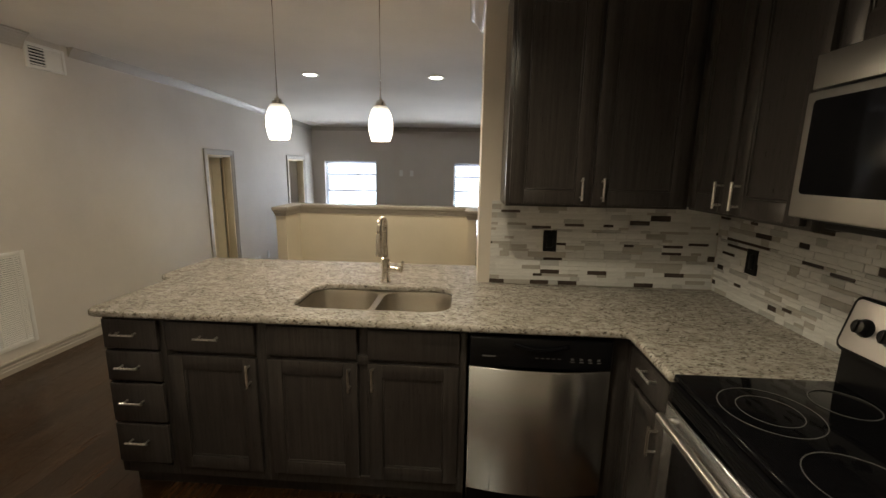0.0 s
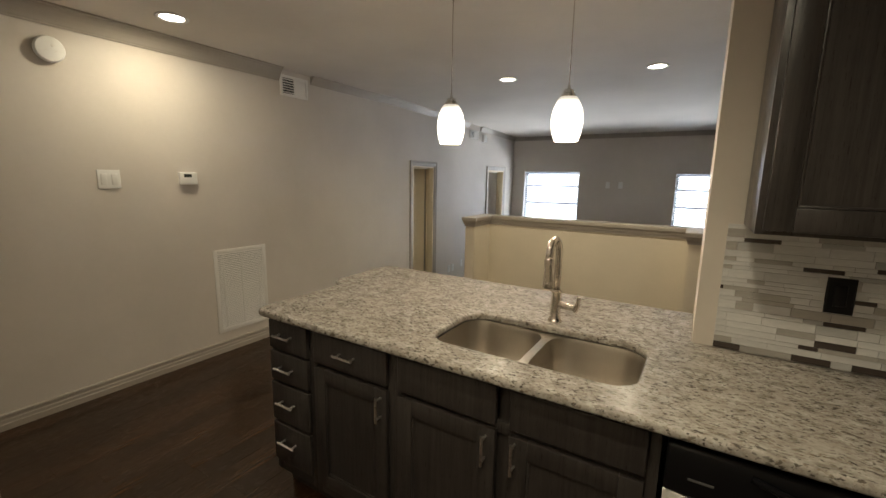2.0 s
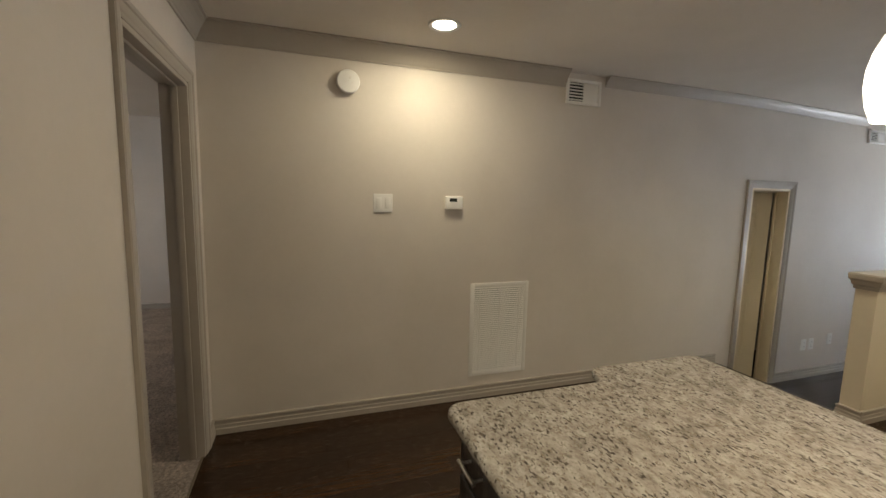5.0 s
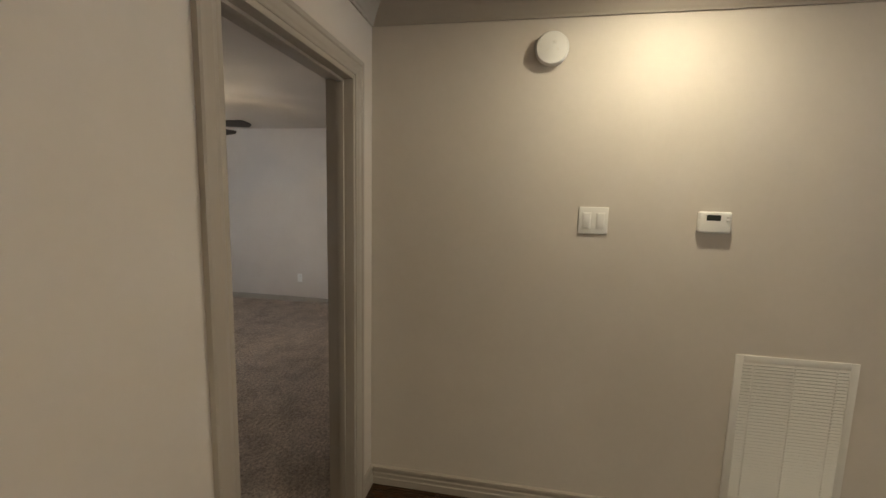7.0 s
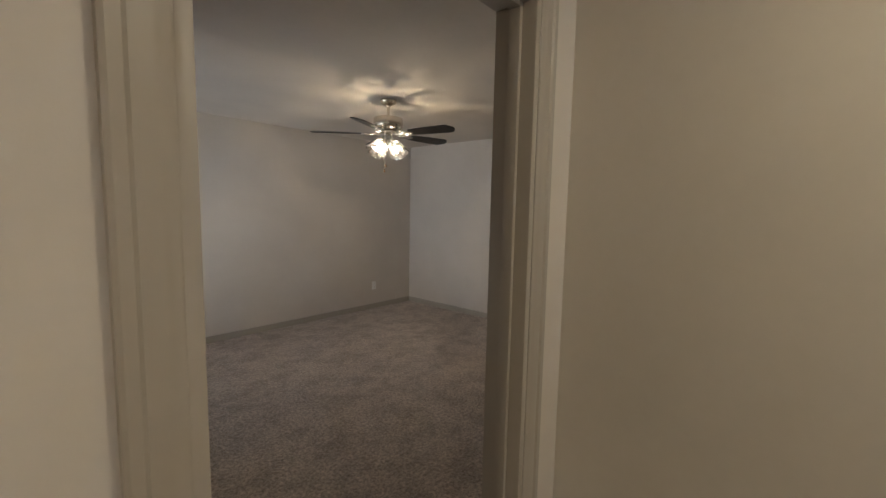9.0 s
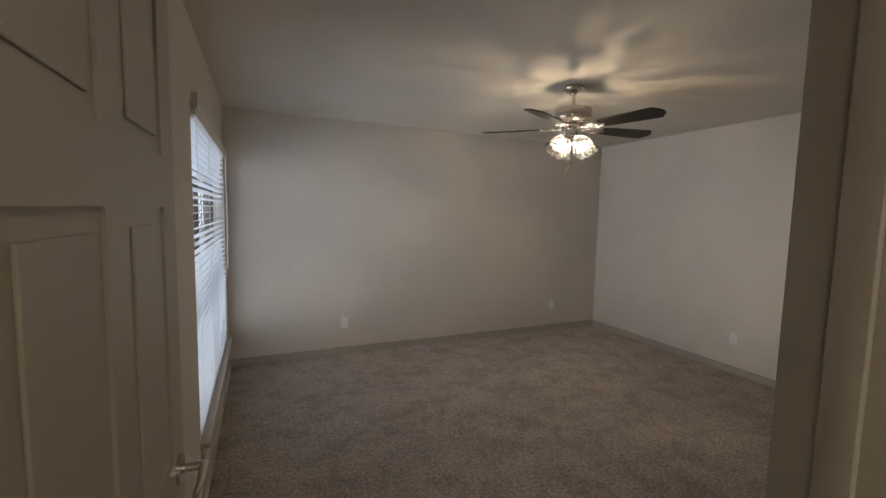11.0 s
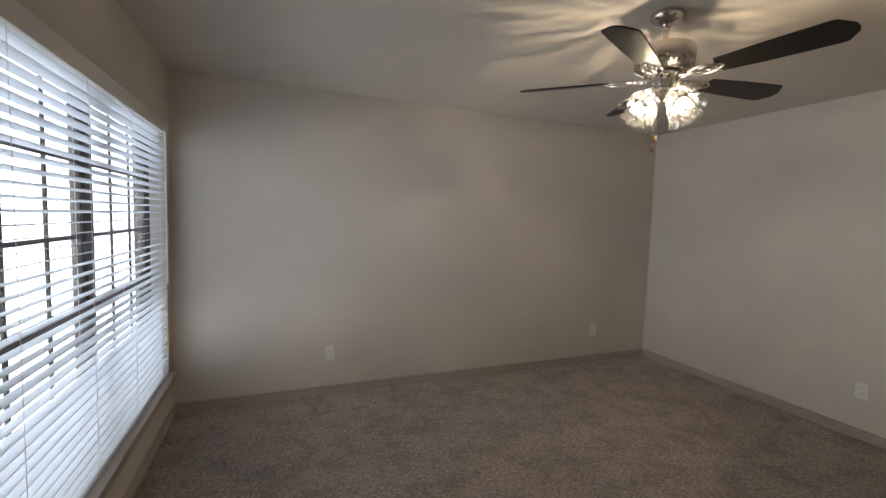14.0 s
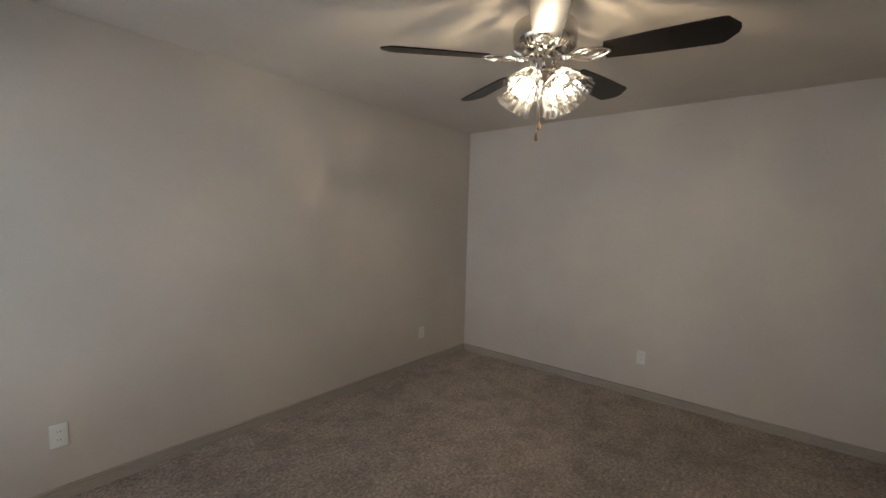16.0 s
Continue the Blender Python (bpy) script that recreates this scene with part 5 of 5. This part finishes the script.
# ---- appliances ----
def dishwasher():
    d = empty("dishwasher", pose(0.437, 1.668, 0))
    w = 0.282
    bm = bmesh.new()
    add_box(bm, (-w, 0.03, 0.10), (w, 0.58, 0.872))
    link("tub", bm, BLACK, d)
    bm = bmesh.new()
    n = 24
    prof = lambda x: -0.030 * (1 - (x / w) ** 2)
    rows = []
    for z in (0.165, 0.17, 0.728, 0.735):
        inset = 0.004 if z in (0.165, 0.735) else 0.0
        rows.append([bm.verts.new((-w + 2 * w * i / n, prof(-w + 2 * w * i / n) + inset, z)) for i in range(n + 1)])
    for p, q in zip(rows, rows[1:]):
        for i in range(n):
            bm.faces.new((p[i], p[i + 1], q[i + 1], q[i]))
    for s in (0, -1):
        bm.faces.new([r[s] for r in rows] + [bm.verts.new(((-w if s == 0 else w), 0.03, 0.735)), bm.verts.new(((-w if s == 0 else w), 0.03, 0.165))])
    tagged(link("door_panel", bm, STEELV, d, smooth=40), "brushed stainless steel door panel")
    bm = bmesh.new()
    add_box(bm, (-w, -0.014, 0.74), (w, 0.03, 0.870), 0.008, seg=3)
    link("control_panel", bm, BLACK, d, smooth=40)
    bm = bmesh.new()
    pts = [(-0.11 + 0.22 * i / 12, -0.012 - 0.022 * math.sin(math.pi * i / 12), 0.842 - 0.010 * math.sin(math.pi * i / 12)) for i in range(13)]
    add_tube(bm, pts, 0.010, 8)
    tagged(link("handle", bm, GLOSSBLACK, d, smooth=True), "black curved pocket handle")
    bm = bmesh.new()
    for k in range(5):
        add_box(bm, (-0.02 + 0.022 * k, -0.0155, 0.786), (-0.008 + 0.022 * k, -0.0138, 0.790))
    for k in range(4):
        add_box(bm, (0.12 + 0.034 * k, -0.0155, 0.785), (0.132 + 0.034 * k, -0.0138, 0.793))
        add_box(bm, (0.12 + 0.034 * k, -0.0155, 0.776), (0.136 + 0.034 * k, -0.0138, 0.779))
    add_box(bm, (-0.232, -0.0155, 0.787), (-0.178, -0.0138, 0.793))
    tagged(link("marking", bm, RING, d), "small pale control markings", kind="stuff")
    bm = bmesh.new()
    add_box(bm, (-w, 0.055, 0.0), (w, 0.07, 0.155))
    link("toe_panel", bm, BLACK, d)
    tagged(d, "stainless steel dishwasher with a black control panel", "dishwasher")


dishwasher()


def cooker():
    r = empty("electric_range", pose(0.79, 1.308, 0, 0, 0, -90))
    w = 0.757
    # local: x along the front from the counter, y to the wall, z up
    bm = bmesh.new()
    add_box(bm, (0.004, 0.03, 0.06), (w - 0.004, 0.61, 0.895), 0.003)
    link("body", bm, BLACK, r, smooth=40)
    bm = bmesh.new()
    add_box(bm, (0.0, -0.012, 0.897), (w, 0.475, 0.922), 0.008, seg=3)
    tagged(link("cooktop", bm, GLOSSBLACK, r, smooth=40), "black ceramic glass cooktop")
    for cx, cy, rads in ((0.190, 0.140, (0.116, 0.074)), (0.455, 0.150, (0.105,)), (0.138, 0.366, (0.076,)), (0.52, 0.355, (0.090,))):
        for rad in rads:
            bm = bmesh.new()
            add_lathe(bm, [(rad, 0.9222), (rad, 0.9232), (rad - 0.0024, 0.9232), (rad - 0.0024, 0.9222)], 56, Matrix.Translation((cx, cy, 0)), close=False)
            tagged(link("burner_ring", bm, RING, r, smooth=40), "pale burner ring")
    bm = bmesh.new()
    add_box(bm, (0.0, -0.020, 0.842), (w, 0.03, 0.894), 0.006, seg=2)
    for k in range(4):
        add_box(bm, (0.03, -0.0235, 0.850 + 0.010 * k), (w - 0.03, -0.018, 0.855 + 0.010 * k))
    link("vent_strip", bm, BLACK, r, smooth=40)
    bm = bmesh.new()
    add_box(bm, (0.006, -0.028, 0.235), (w - 0.006, 0.028, 0.835), 0.008, seg=3)
    link("oven_door", bm, STEELV, r, smooth=40)
    bm = bmesh.new()
    add_box(bm, (0.075, -0.0315, 0.32), (w - 0.075, -0.0285, 0.735), 0.002)
    tagged(link("oven_window", bm, GLOSSBLACK, r, smooth=40), "black oven window")
    bm = bmesh.new()
    add_tube(bm, [(0.025, -0.052, 0.792), (w - 0.025, -0.052, 0.792)], 0.0125, 14)
    for x in (0.05, w - 0.05):
        add_rod(bm, (x, -0.026, 0.792), (x, -0.050, 0.792), 0.010)
    tagged(link("handle", bm, STEEL, r, smooth=40), "steel oven handle")
    bm = bmesh.new()
    add_box(bm, (0.006, -0.022, 0.07), (w - 0.006, 0.028, 0.228), 0.006)
    link("drawer", bm, STEELV, r, smooth=40)
    # back guard: a black riser and a leaning framed fascia
    bm = bmesh.new()
    add_box(bm, (0.0, 0.452, 0.90), (w, 0.632, 1.030), 0.006, seg=2)
    link("back_riser", bm, BLACK, r, smooth=40)
    tilt = pose(0, 0.430, 1.032) @ pose(0, 0, 0, -14, 0, 0)
    bm = bmesh.new()
    add_outline(bm, rounded(0.0, 0.0, w, 0.165, 0.022, 5), 0.0, 0.055, 0.003)
    link("back_guard", bm, BLACK, r, smooth=40, at=tilt @ pose(0, 0.055, 0, 90))
    bm = bmesh.new()
    add_outline(bm, rounded(0.010, 0.010, w - 0.010, 0.155, 0.016, 5), 0.0, 0.006)
    tagged(link("fascia", bm, STEEL, r, smooth=40, at=tilt @ pose(0, 0.003, 0, 90)), "steel control fascia")
    for x in (0.066, 0.142, w - 0.142, w - 0.066):
        bm = bmesh.new()
        m = tilt @ pose(x, -0.002, 0.082, 90)
        add_lathe(bm, [(0.026, 0.0), (0.026, 0.006), (0.021, 0.012), (0.019, 0.026), (0.001, 0.028)], 24, m)
        add_box(bm, (-0.004, -0.019, 0.026), (0.004, 0.019, 0.033), 0.002, m=m)
        tagged(link("knob", bm, BLACK, r, smooth=40), "black control knob")
    bm = bmesh.new()
    add_box(bm, (0.25, -0.0065, 0.025), (w - 0.25, -0.002, 0.138), 0.002, m=tilt)
    tagged(link("clock_panel", bm, GLOSSBLACK, r, smooth=40), "black clock panel")
    tagged(r, "black and stainless electric range with a ceramic glass top", "range")


cooker()


def microwave():
    m = empty("microwave", pose(1.035, 1.302, 0, 0, 0, -90))
    w = 0.757
    bm = bmesh.new()
    add_box(bm, (0.0, 0.02, 1.405), (w, 0.39, 1.832), 0.004)
    link("body", bm, BLACK, m, smooth=40)
    bm = bmesh.new()
    add_box(bm, (0.0, -0.004, 1.745), (w, 0.02, 1.832), 0.004)
    tagged(link("vent_panel", bm, STEEL, m, smooth=40), "brushed steel vent panel")
    bm = bmesh.new()
    add_box(bm, (0.0, -0.012, 1.412), (0.56, 0.02, 1.738), 0.006, seg=3)
    link("door", bm, STEEL, m, smooth=40)
    bm = bmesh.new()
    add_outline(bm, rounded(0.030, 1.475, 0.53, 1.715, 0.012, 4), 0.0, 0.004)
    tagged(link("window", bm, GLOSSBLACK, m, at=Matrix.Translation((0, -0.0115, 0)) @ pose(0, 0, 0, 90)), "black glass door window")
    bm = bmesh.new()
    add_box(bm, (0.565, -0.010, 1.412), (w, 0.02, 1.738), 0.005, seg=3)
    tagged(link("control_panel", bm, GLOSSBLACK, m, smooth=40), "black glass control panel")
    bm = bmesh.new()
    add_box(bm, (0.05, 0.05, 1.385), (w - 0.05, 0.36, 1.4045), 0.004)
    tagged(link("filter_tray", bm, BLACK, m, smooth=40), "black underside filter")
    tagged(m, "stainless over-the-range microwave with a black glass door", "microwave")


microwave()


# ---- fittings on the walls ----
def wall_pose(axis, at):
    """Local x along the wall, y out of the wall, z up."""
    x, y, z = at
    return pose(x, y, z, 0, 0, {'+x': -90, '+y': 0, '-y': 180, '-x': 90}[axis])


def plate(name, m, w, h, label, category, holes=0, group=""):
    p = empty(name, m)
    bm = bmesh.new()
    add_box(bm, (-w / 2, 0.0002, -h / 2), (w / 2, 0.008, h / 2), 0.003, seg=3)
    link("cover", bm, WHITE, p, smooth=40)
    if holes == 2:
        for z in (-0.022, 0.022):
            bm = bmesh.new()
            add_outline(bm, rounded(-0.016, -0.0145, 0.016, 0.0145, 0.009, 5), -0.002, 0.0)
            link("socket", bm, WHITE, p, at=pose(0, 0.008, z, 90, 0, 0))
            bm = bmesh.new()
            for x in (-0.006, 0.006):
                add_box(bm, (x - 0.001, 0.0098, z - 0.003), (x + 0.001, 0.0106, z + 0.006))
            tagged(link("slot", bm, DARK, p), kind="stuff")
    tagged(p, label, category, group)
    return p


plate("wall_outlet", wall_pose('+y', (-3.145, YB, 0.336)), 0.072, 0.118, "white wall outlet low on the bedroom wall", "outlet", 2, "bedroom outlets")
plate("wall_outlet", wall_pose('+y', (-5.835, YB, 0.338)), 0.072, 0.118, "white wall outlet low on the bedroom wall", "outlet", 2, "bedroom outlets")
plate("wall_outlet", wall_pose('+x', (XF, -1.592, 0.345)), 0.072, 0.118, "white wall outlet low on the bedroom wall", "outlet", 2, "bedroom outlets")
for y, z in ((6.21, 0.06), (6.33, 0.06), (6.62, 0.09)):
    plate("wall_outlet", wall_pose('+x', (XL, y, z)), 0.072, 0.118, "white wall outlet low on the living-room wall", "outlet", 2, "living-room outlets")
for x in (-1.31, -1.09):
    plate("blank_plate", wall_pose('-y', (x, YL, 1.425)), 0.072, 0.118, "white blank cover plate on the living-room wall", "cover plate", 0, "blank plates")


def light_switch():
    p = plate("light_switch", wall_pose('+x', (XL, 1.777, 1.459)), 0.128, 0.122, "white double rocker light switch on the kitchen wall", "light switch")
    for x in (-0.030, 0.030):
        bm = bmesh.new()
        add_box(bm, (x - 0.020, 0.005, -0.038), (x + 0.020, 0.0085, 0.038), 0.001)
        add_box(bm, (x - 0.0165, 0.006, -0.034), (x + 0.0165, 0.0130, 0.034), 0.002, m=Matrix.Rotation(radians(-3), 4, 'X'))
        tagged(link("rocker", bm, WHITE, p, smooth=40), "white rocker paddle")


light_switch()


def thermostat():
    t = empty("thermostat", wall_pose('+x', (XL, 2.272, 1.468)))
    bm = bmesh.new()
    add_box(bm, (-0.060, 0.0, -0.044), (0.060, 0.006, 0.044), 0.003)
    add_box(bm, (-0.064, 0.006, -0.046), (0.064, 0.034, 0.046), 0.008, seg=3)
    link("case", bm, WHITE, t, smooth=40)
    bm = bmesh.new()
    add_box(bm, (-0.020, 0.0335, 0.008), (0.036, 0.0352, 0.032), 0.001)
    tagged(link("display", bm, SCREEN, t), "small dark grey display")
    bm = bmesh.new()
    for x, z in ((-0.048, 0.024), (-0.048, 0.010)):
        add_box(bm, (x - 0.007, 0.033, z - 0.004), (x + 0.007, 0.0365, z + 0.004), 0.001)
    tagged(link("button", bm, WHITE, t, smooth=40), kind="stuff")
    tagged(t, "white digital thermostat on the kitchen wall", "thermostat")


thermostat()


def smoke_alarm():
    s = empty("smoke_alarm", pose(XL, 1.552, 2.205, 0, 90, 0))
    bm = bmesh.new()
    add_lathe(bm, [(0.062, 0.0005), (0.062, 0.010), (0.072, 0.014), (0.072, 0.034), (0.066, 0.044), (0.030, 0.050), (0.001, 0.051)], 40, close=False)
    link("case", bm, WHITE, s, smooth=35)
    bm = bmesh.new()
    add_lathe(bm, [(0.009, 0.048), (0.009, 0.053), (0.001, 0.054)], 16, Matrix.Translation((-0.02, 0.01, 0)), close=False)
    add_box(bm, (0.006, -0.026, 0.0495), (0.014, -0.014, 0.0515))
    add_box(bm, (0.006, 0.016, 0.0495), (0.014, 0.028, 0.0515))
    tagged(link("button", bm, GRILLE, s), "test button and sounder slots", kind="stuff")
    tagged(s, "round white smoke alarm high on the wall", "smoke alarm")


smoke_alarm()


BACKSHADE = paint("grey_backing_shade", (0.30, 0.29, 0.27), 0.9, 200, 0.2)


def return_grille():
    y0, y1, z0, z1 = 2.425, 2.905, 0.172, 0.884
    g = empty("return_air_grille", wall_pose('+x', (XL, (y0 + y1) / 2, (z0 + z1) / 2)))
    w, h = (y1 - y0) / 2, (z1 - z0) / 2
    bm = bmesh.new()
    b = 0.032
    for lo, hi in (((-w, 0.0, -h), (-w + b, 0.008, h)), ((w - b, 0.0, -h), (w, 0.008, h)), ((-w + b, 0.0, h - b), (w - b, 0.008, h)), ((-w + b, 0.0, -h), (w - b, 0.008, -h + b)),
                   ((-0.166, 0.001, -h + b), (-0.158, 0.007, h - b)), ((-0.004, 0.001, -h + b), (0.004, 0.007, h - b)), ((0.158, 0.001, -h + b), (0.166, 0.007, h - b))):
        add_box(bm, lo, hi, 0.002)
    link("frame", bm, GRILLE, g, smooth=40)
    bm = bmesh.new()
    # flat sheet on the wall, its grey standing in for shade between louvres
    add_box(bm, (-w + b, 0.0002, -h + b), (w - b, 0.0008, h - b))
    tagged(link("backing", bm, BACKSHADE, g), "grey sheet for the shade behind the louvres")
    bm = bmesh.new()
    add_box(bm, (-w + b, -0.0007, -0.0065), (w - b, 0.0007, 0.0065))
    n = 42
    first = None
    for k in range(n):
        at = pose(0, 0.0055, -h + b + 0.008 + (2 * h - 2 * b - 0.014) * k / (n - 1), 40)
        if first is None:
            first = link("louvre", bm, GRILLE, g, at=at)
        else:
            o = new("louvre", first.data)
            o.parent = g
            o.matrix_basis = at
    tagged(g, "white return air grille with fine louvres low on the wall", "air grille")


return_grille()


def supply_grille(y0, y1, z0, z1, dark):
    g = empty("supply_register", wall_pose('+x', (XL, (y0 + y1) / 2, (z0 + z1) / 2)))
    w, h = (y1 - y0) / 2, (z1 - z0) / 2
    bm = bmesh.new()
    b = 0.024
    for lo, hi in (((-w, 0, -h), (-w + b, 0.022, h)), ((w - b, 0, -h), (w, 0.022, h)), ((-w + b, 0, h - b), (w - b, 0.022, h)), ((-w + b, 0, -h), (w - b, 0.022, -h + b))):
        add_box(bm, lo, hi, 0.006)
    # local +x points towards -y of the room
    add_box(bm, (-w + b, 0.004, -h + b), (w - b - dark, 0.012, h - b), 0.003)
    link("frame", bm, GRILLE, g, smooth=40)
    bm = bmesh.new()
    # no hole in the wall: near-black sheet stands in for the duct's shade
    add_box(bm, (w - b - dark, 0.0005, -h + b), (w - b, 0.003, h - b))
    tagged(link("backing", bm, DARK, g), "black sheet for the shade inside the duct")
    for k in range(6):
        bm = bmesh.new()
        add_box(bm, (w - b - dark, -0.0008, -0.008), (w - b, 0.0008, 0.008))
        link("vane", bm, GRILLE, g, at=pose(0, 0.010, -h + b + (2 * h - 2 * b) * (k + 0.5) / 6, 40))
    tagged(g, "white supply air register under the ceiling moulding", "air register", "supply registers")


supply_grille(3.143, 3.452, 2.222, 2.405, 0.13)
supply_grille(6.80, 7.10, 2.16, 2.30, 0.12)
bm = bmesh.new()
add_box(bm, (XL, 7.26, 2.13), (XL + 0.05, 7.38, 2.25), 0.012, seg=3)
tagged(link("wall_alarm", bm, WHITE, smooth=40), "small white alarm box high on the living-room wall", "alarm box")


def open_box(m, label):
    """A switch box in the splashback with no cover plate."""
    p = empty("outlet_box", m)
    bm = bmesh.new()
    w, h = 0.0345, 0.057
    for lo, hi in (((-w, 0.0, -h), (-w + 0.004, 0.014, h)), ((w - 0.004, 0.0, -h), (w, 0.014, h)), ((-w + 0.004, 0.0, h - 0.004), (w - 0.004, 0.014, h)), ((-w + 0.004, 0.0, -h), (w - 0.004, 0.014, -h + 0.004)), ((-w, -0.001, -h), (w, 0.001, h))):
        add_box(bm, lo, hi)
    link("box", bm, DARK, p)
    bm = bmesh.new()
    add_box(bm, (-0.016, 0.001, -0.034), (0.016, 0.015, 0.034), 0.003)
    add_box(bm, (-0.008, 0.001, -0.050), (0.008, 0.010, 0.050), 0.001)
    add_box(bm, (-w + 0.004, 0.001, -h + 0.004), (w - 0.004, 0.0115, h - 0.004))
    tagged(link("socket", bm, BLACK, p, smooth=40), "black socket without its cover")
    tagged(p, label, "outlet box", "uncovered outlets")


open_box(wall_pose('-y', (0.566, YK, 1.160)), "uncovered black outlet box in the tiled splashback")
open_box(wall_pose('-x', (XE, 2.01, 1.134)), "uncovered black outlet box in the tiled splashback")


# ---- mosaic splashback ----
def splashback(name, axis, face, lo, hi, blocks, limit, seed):
    """Interlocking strips 15 and 30 mm high in stone and glass; each strip proud of the grout."""
    rnd = random.Random(seed)
    z0, z1 = COUNTER + 0.001, UP0 - 0.002
    back = bmesh.new()
    if axis == 'y':
        add_box(back, (lo, face - 0.004, z0), (hi, face - 0.0005, z1))
    else:
        add_box(back, (face - 0.004, lo, z0), (face - 0.0005, hi, z1))
    wallob = setting(link(name, back, GROUT), "mosaic splashback of pale, grey and dark brown strips", "splashback")
    shared, rest, count = {}, {}, 0
    z = z0
    row = 0
    while z < z1 - 0.006:
        h = min(rnd.choice((0.0145, 0.0145, 0.0145, 0.0225, 0.0225, 0.030)), z1 - z)
        u = lo - rnd.uniform(0, 0.08)
        while u < hi:
            w = rnd.choice((0.05, 0.05, 0.10, 0.10, 0.10, 0.14))
            kind = rnd.choices((0, 1, 2, 3), (0.64, 0.11, 0.135, 0.115) if h < 0.023 else (0.68, 0.19, 0.02, 0.11))[0]
            if kind == 2:
                w = min(w, 0.10)
            a, b = max(u, lo), min(u + w, hi)
            u += w
            if b - a < 0.008 or any(p < (a + b) / 2 < q and r < z + h / 2 < s for p, q, r, s in blocks):
                continue
            size = (round(b - a, 3), h)
            proud = 0.0045 + rnd.uniform(0, 0.0016)
            if count < limit:
                key = (size, kind)
                if key not in shared:
                    bm = bmesh.new()
                    sx, sz = (size[0] - 0.0009) / 2, (h - 0.0009) / 2
                    lo3, hi3 = ((-sx, -0.004, -sz), (sx, 0.0, sz)) if axis == 'y' else ((-0.004, -sx, -sz), (0.0, sx, sz))
                    add_box(bm, lo3, hi3, 0.0006, seg=1)
                    me = bpy.data.meshes.new("tile")
                    bm.to_mesh(me)
                    bm.free()
                    me.materials.append(TILES[kind])
                    shared[key] = me
                o = new("tile", shared[key])
                o.parent = wallob
                mid = (a + b) / 2
                o.location = (mid, face - proud + 0.0005, z + h / 2) if axis == 'y' else (face - proud + 0.0005, mid, z + h / 2)
                count += 1
            else:
                bm = rest.setdefault("bm", bmesh.new())
                p0, p1 = (a + 0.0008, z + 0.0008), (b - 0.0008, z + h - 0.0008)
                d0, d1 = face - proud - 0.0035, face - proud
                if axis == 'y':
                    add_box(bm, (p0[0], d0, p0[1]), (p1[0], d1, p1[1]), 0.0006, mat=kind, seg=1)
                else:
                    add_box(bm, (d0, p0[0], p0[1]), (d1, p1[0], p1[1]), 0.0006, mat=kind, seg=1)
        z += h
        row += 1
    if rest:
        tagged(link("tiles", rest["bm"], TILES, wallob), kind="stuff")


splashback("splashback_corner", 'y', YK, XS + 0.064, XE - 0.01, [(0.534, 0.598, 1.106, 1.214)], 300, 5)
splashback("splashback_range", 'x', XE, 0.2, YK - 0.009, [(1.978, 2.042, 1.080, 1.188)], 260, 9)


# ---- plank floors ----
def planks(parent, x0, x1, y0, y1, top, mat, keep, seed, limit):
    """Boards along y with eased edges and staggered ends."""
    rnd = random.Random(seed)
    wide = 0.127
    meshes, n, rest = {}, 0, None
    x = x0
    while x < x1 - 0.01:
        w = min(wide, x1 - x)
        y = y0 - rnd.uniform(0, 1.0)
        while y < y1:
            length = rnd.choice((0.9, 1.2, 1.5))
            a, b = max(y, y0), min(y + length, y1)
            y += length
            if b - a < 0.03 or not keep(x + w / 2, (a + b) / 2):
                continue
            key = (round(w, 3), round(b - a, 3))
            if n < limit:
                if key not in meshes:
                    bm = bmesh.new()
                    add_box(bm, (-w / 2 + 0.0003, -(b - a) / 2 + 0.0003, -0.0118), (w / 2 - 0.0003, (b - a) / 2 - 0.0003, 0.0), 0.0008, seg=1)
                    me = bpy.data.meshes.new("plank")
                    bm.to_mesh(me)
                    bm.free()
                    me.materials.append(mat)
                    meshes[key] = me
                o = new("plank", meshes[key])
                o.parent = parent
                o.location = (x + w / 2, (a + b) / 2, top + rnd.uniform(-0.0004, 0.0))
                n += 1
            else:
                rest = rest or bmesh.new()
                add_box(rest, (x + 0.0003, a + 0.0003, top - 0.0118), (x + w - 0.0003, b - 0.0003, top), 0.0008, seg=1)
        x += w
    if rest:
        tagged(link("planks", rest, mat, parent), kind="stuff")


planks(FLOORS["upper"], XL, XP, YD - 0.002, YSTEP - 0.031, 0.0, PLANK, lambda x, y: True, 21, 150)
planks(FLOORS["upper"], XP, XE, YS, YSTEP - 0.031, 0.0, PLANK, lambda x, y: not (0.9 < x and 0.5 < y < 2.4), 22, 130)
planks(FLOORS["upper"], HX0, HX1, YSTEP - 0.031, HY, 0.0, PLANK, lambda x, y: True, 23, 20)
planks(FLOORS["lower"], XL - 1.9, XR, 4.6, YL, DROP, LIVPLANK, lambda x, y: y > YSTEP, 24, 0)
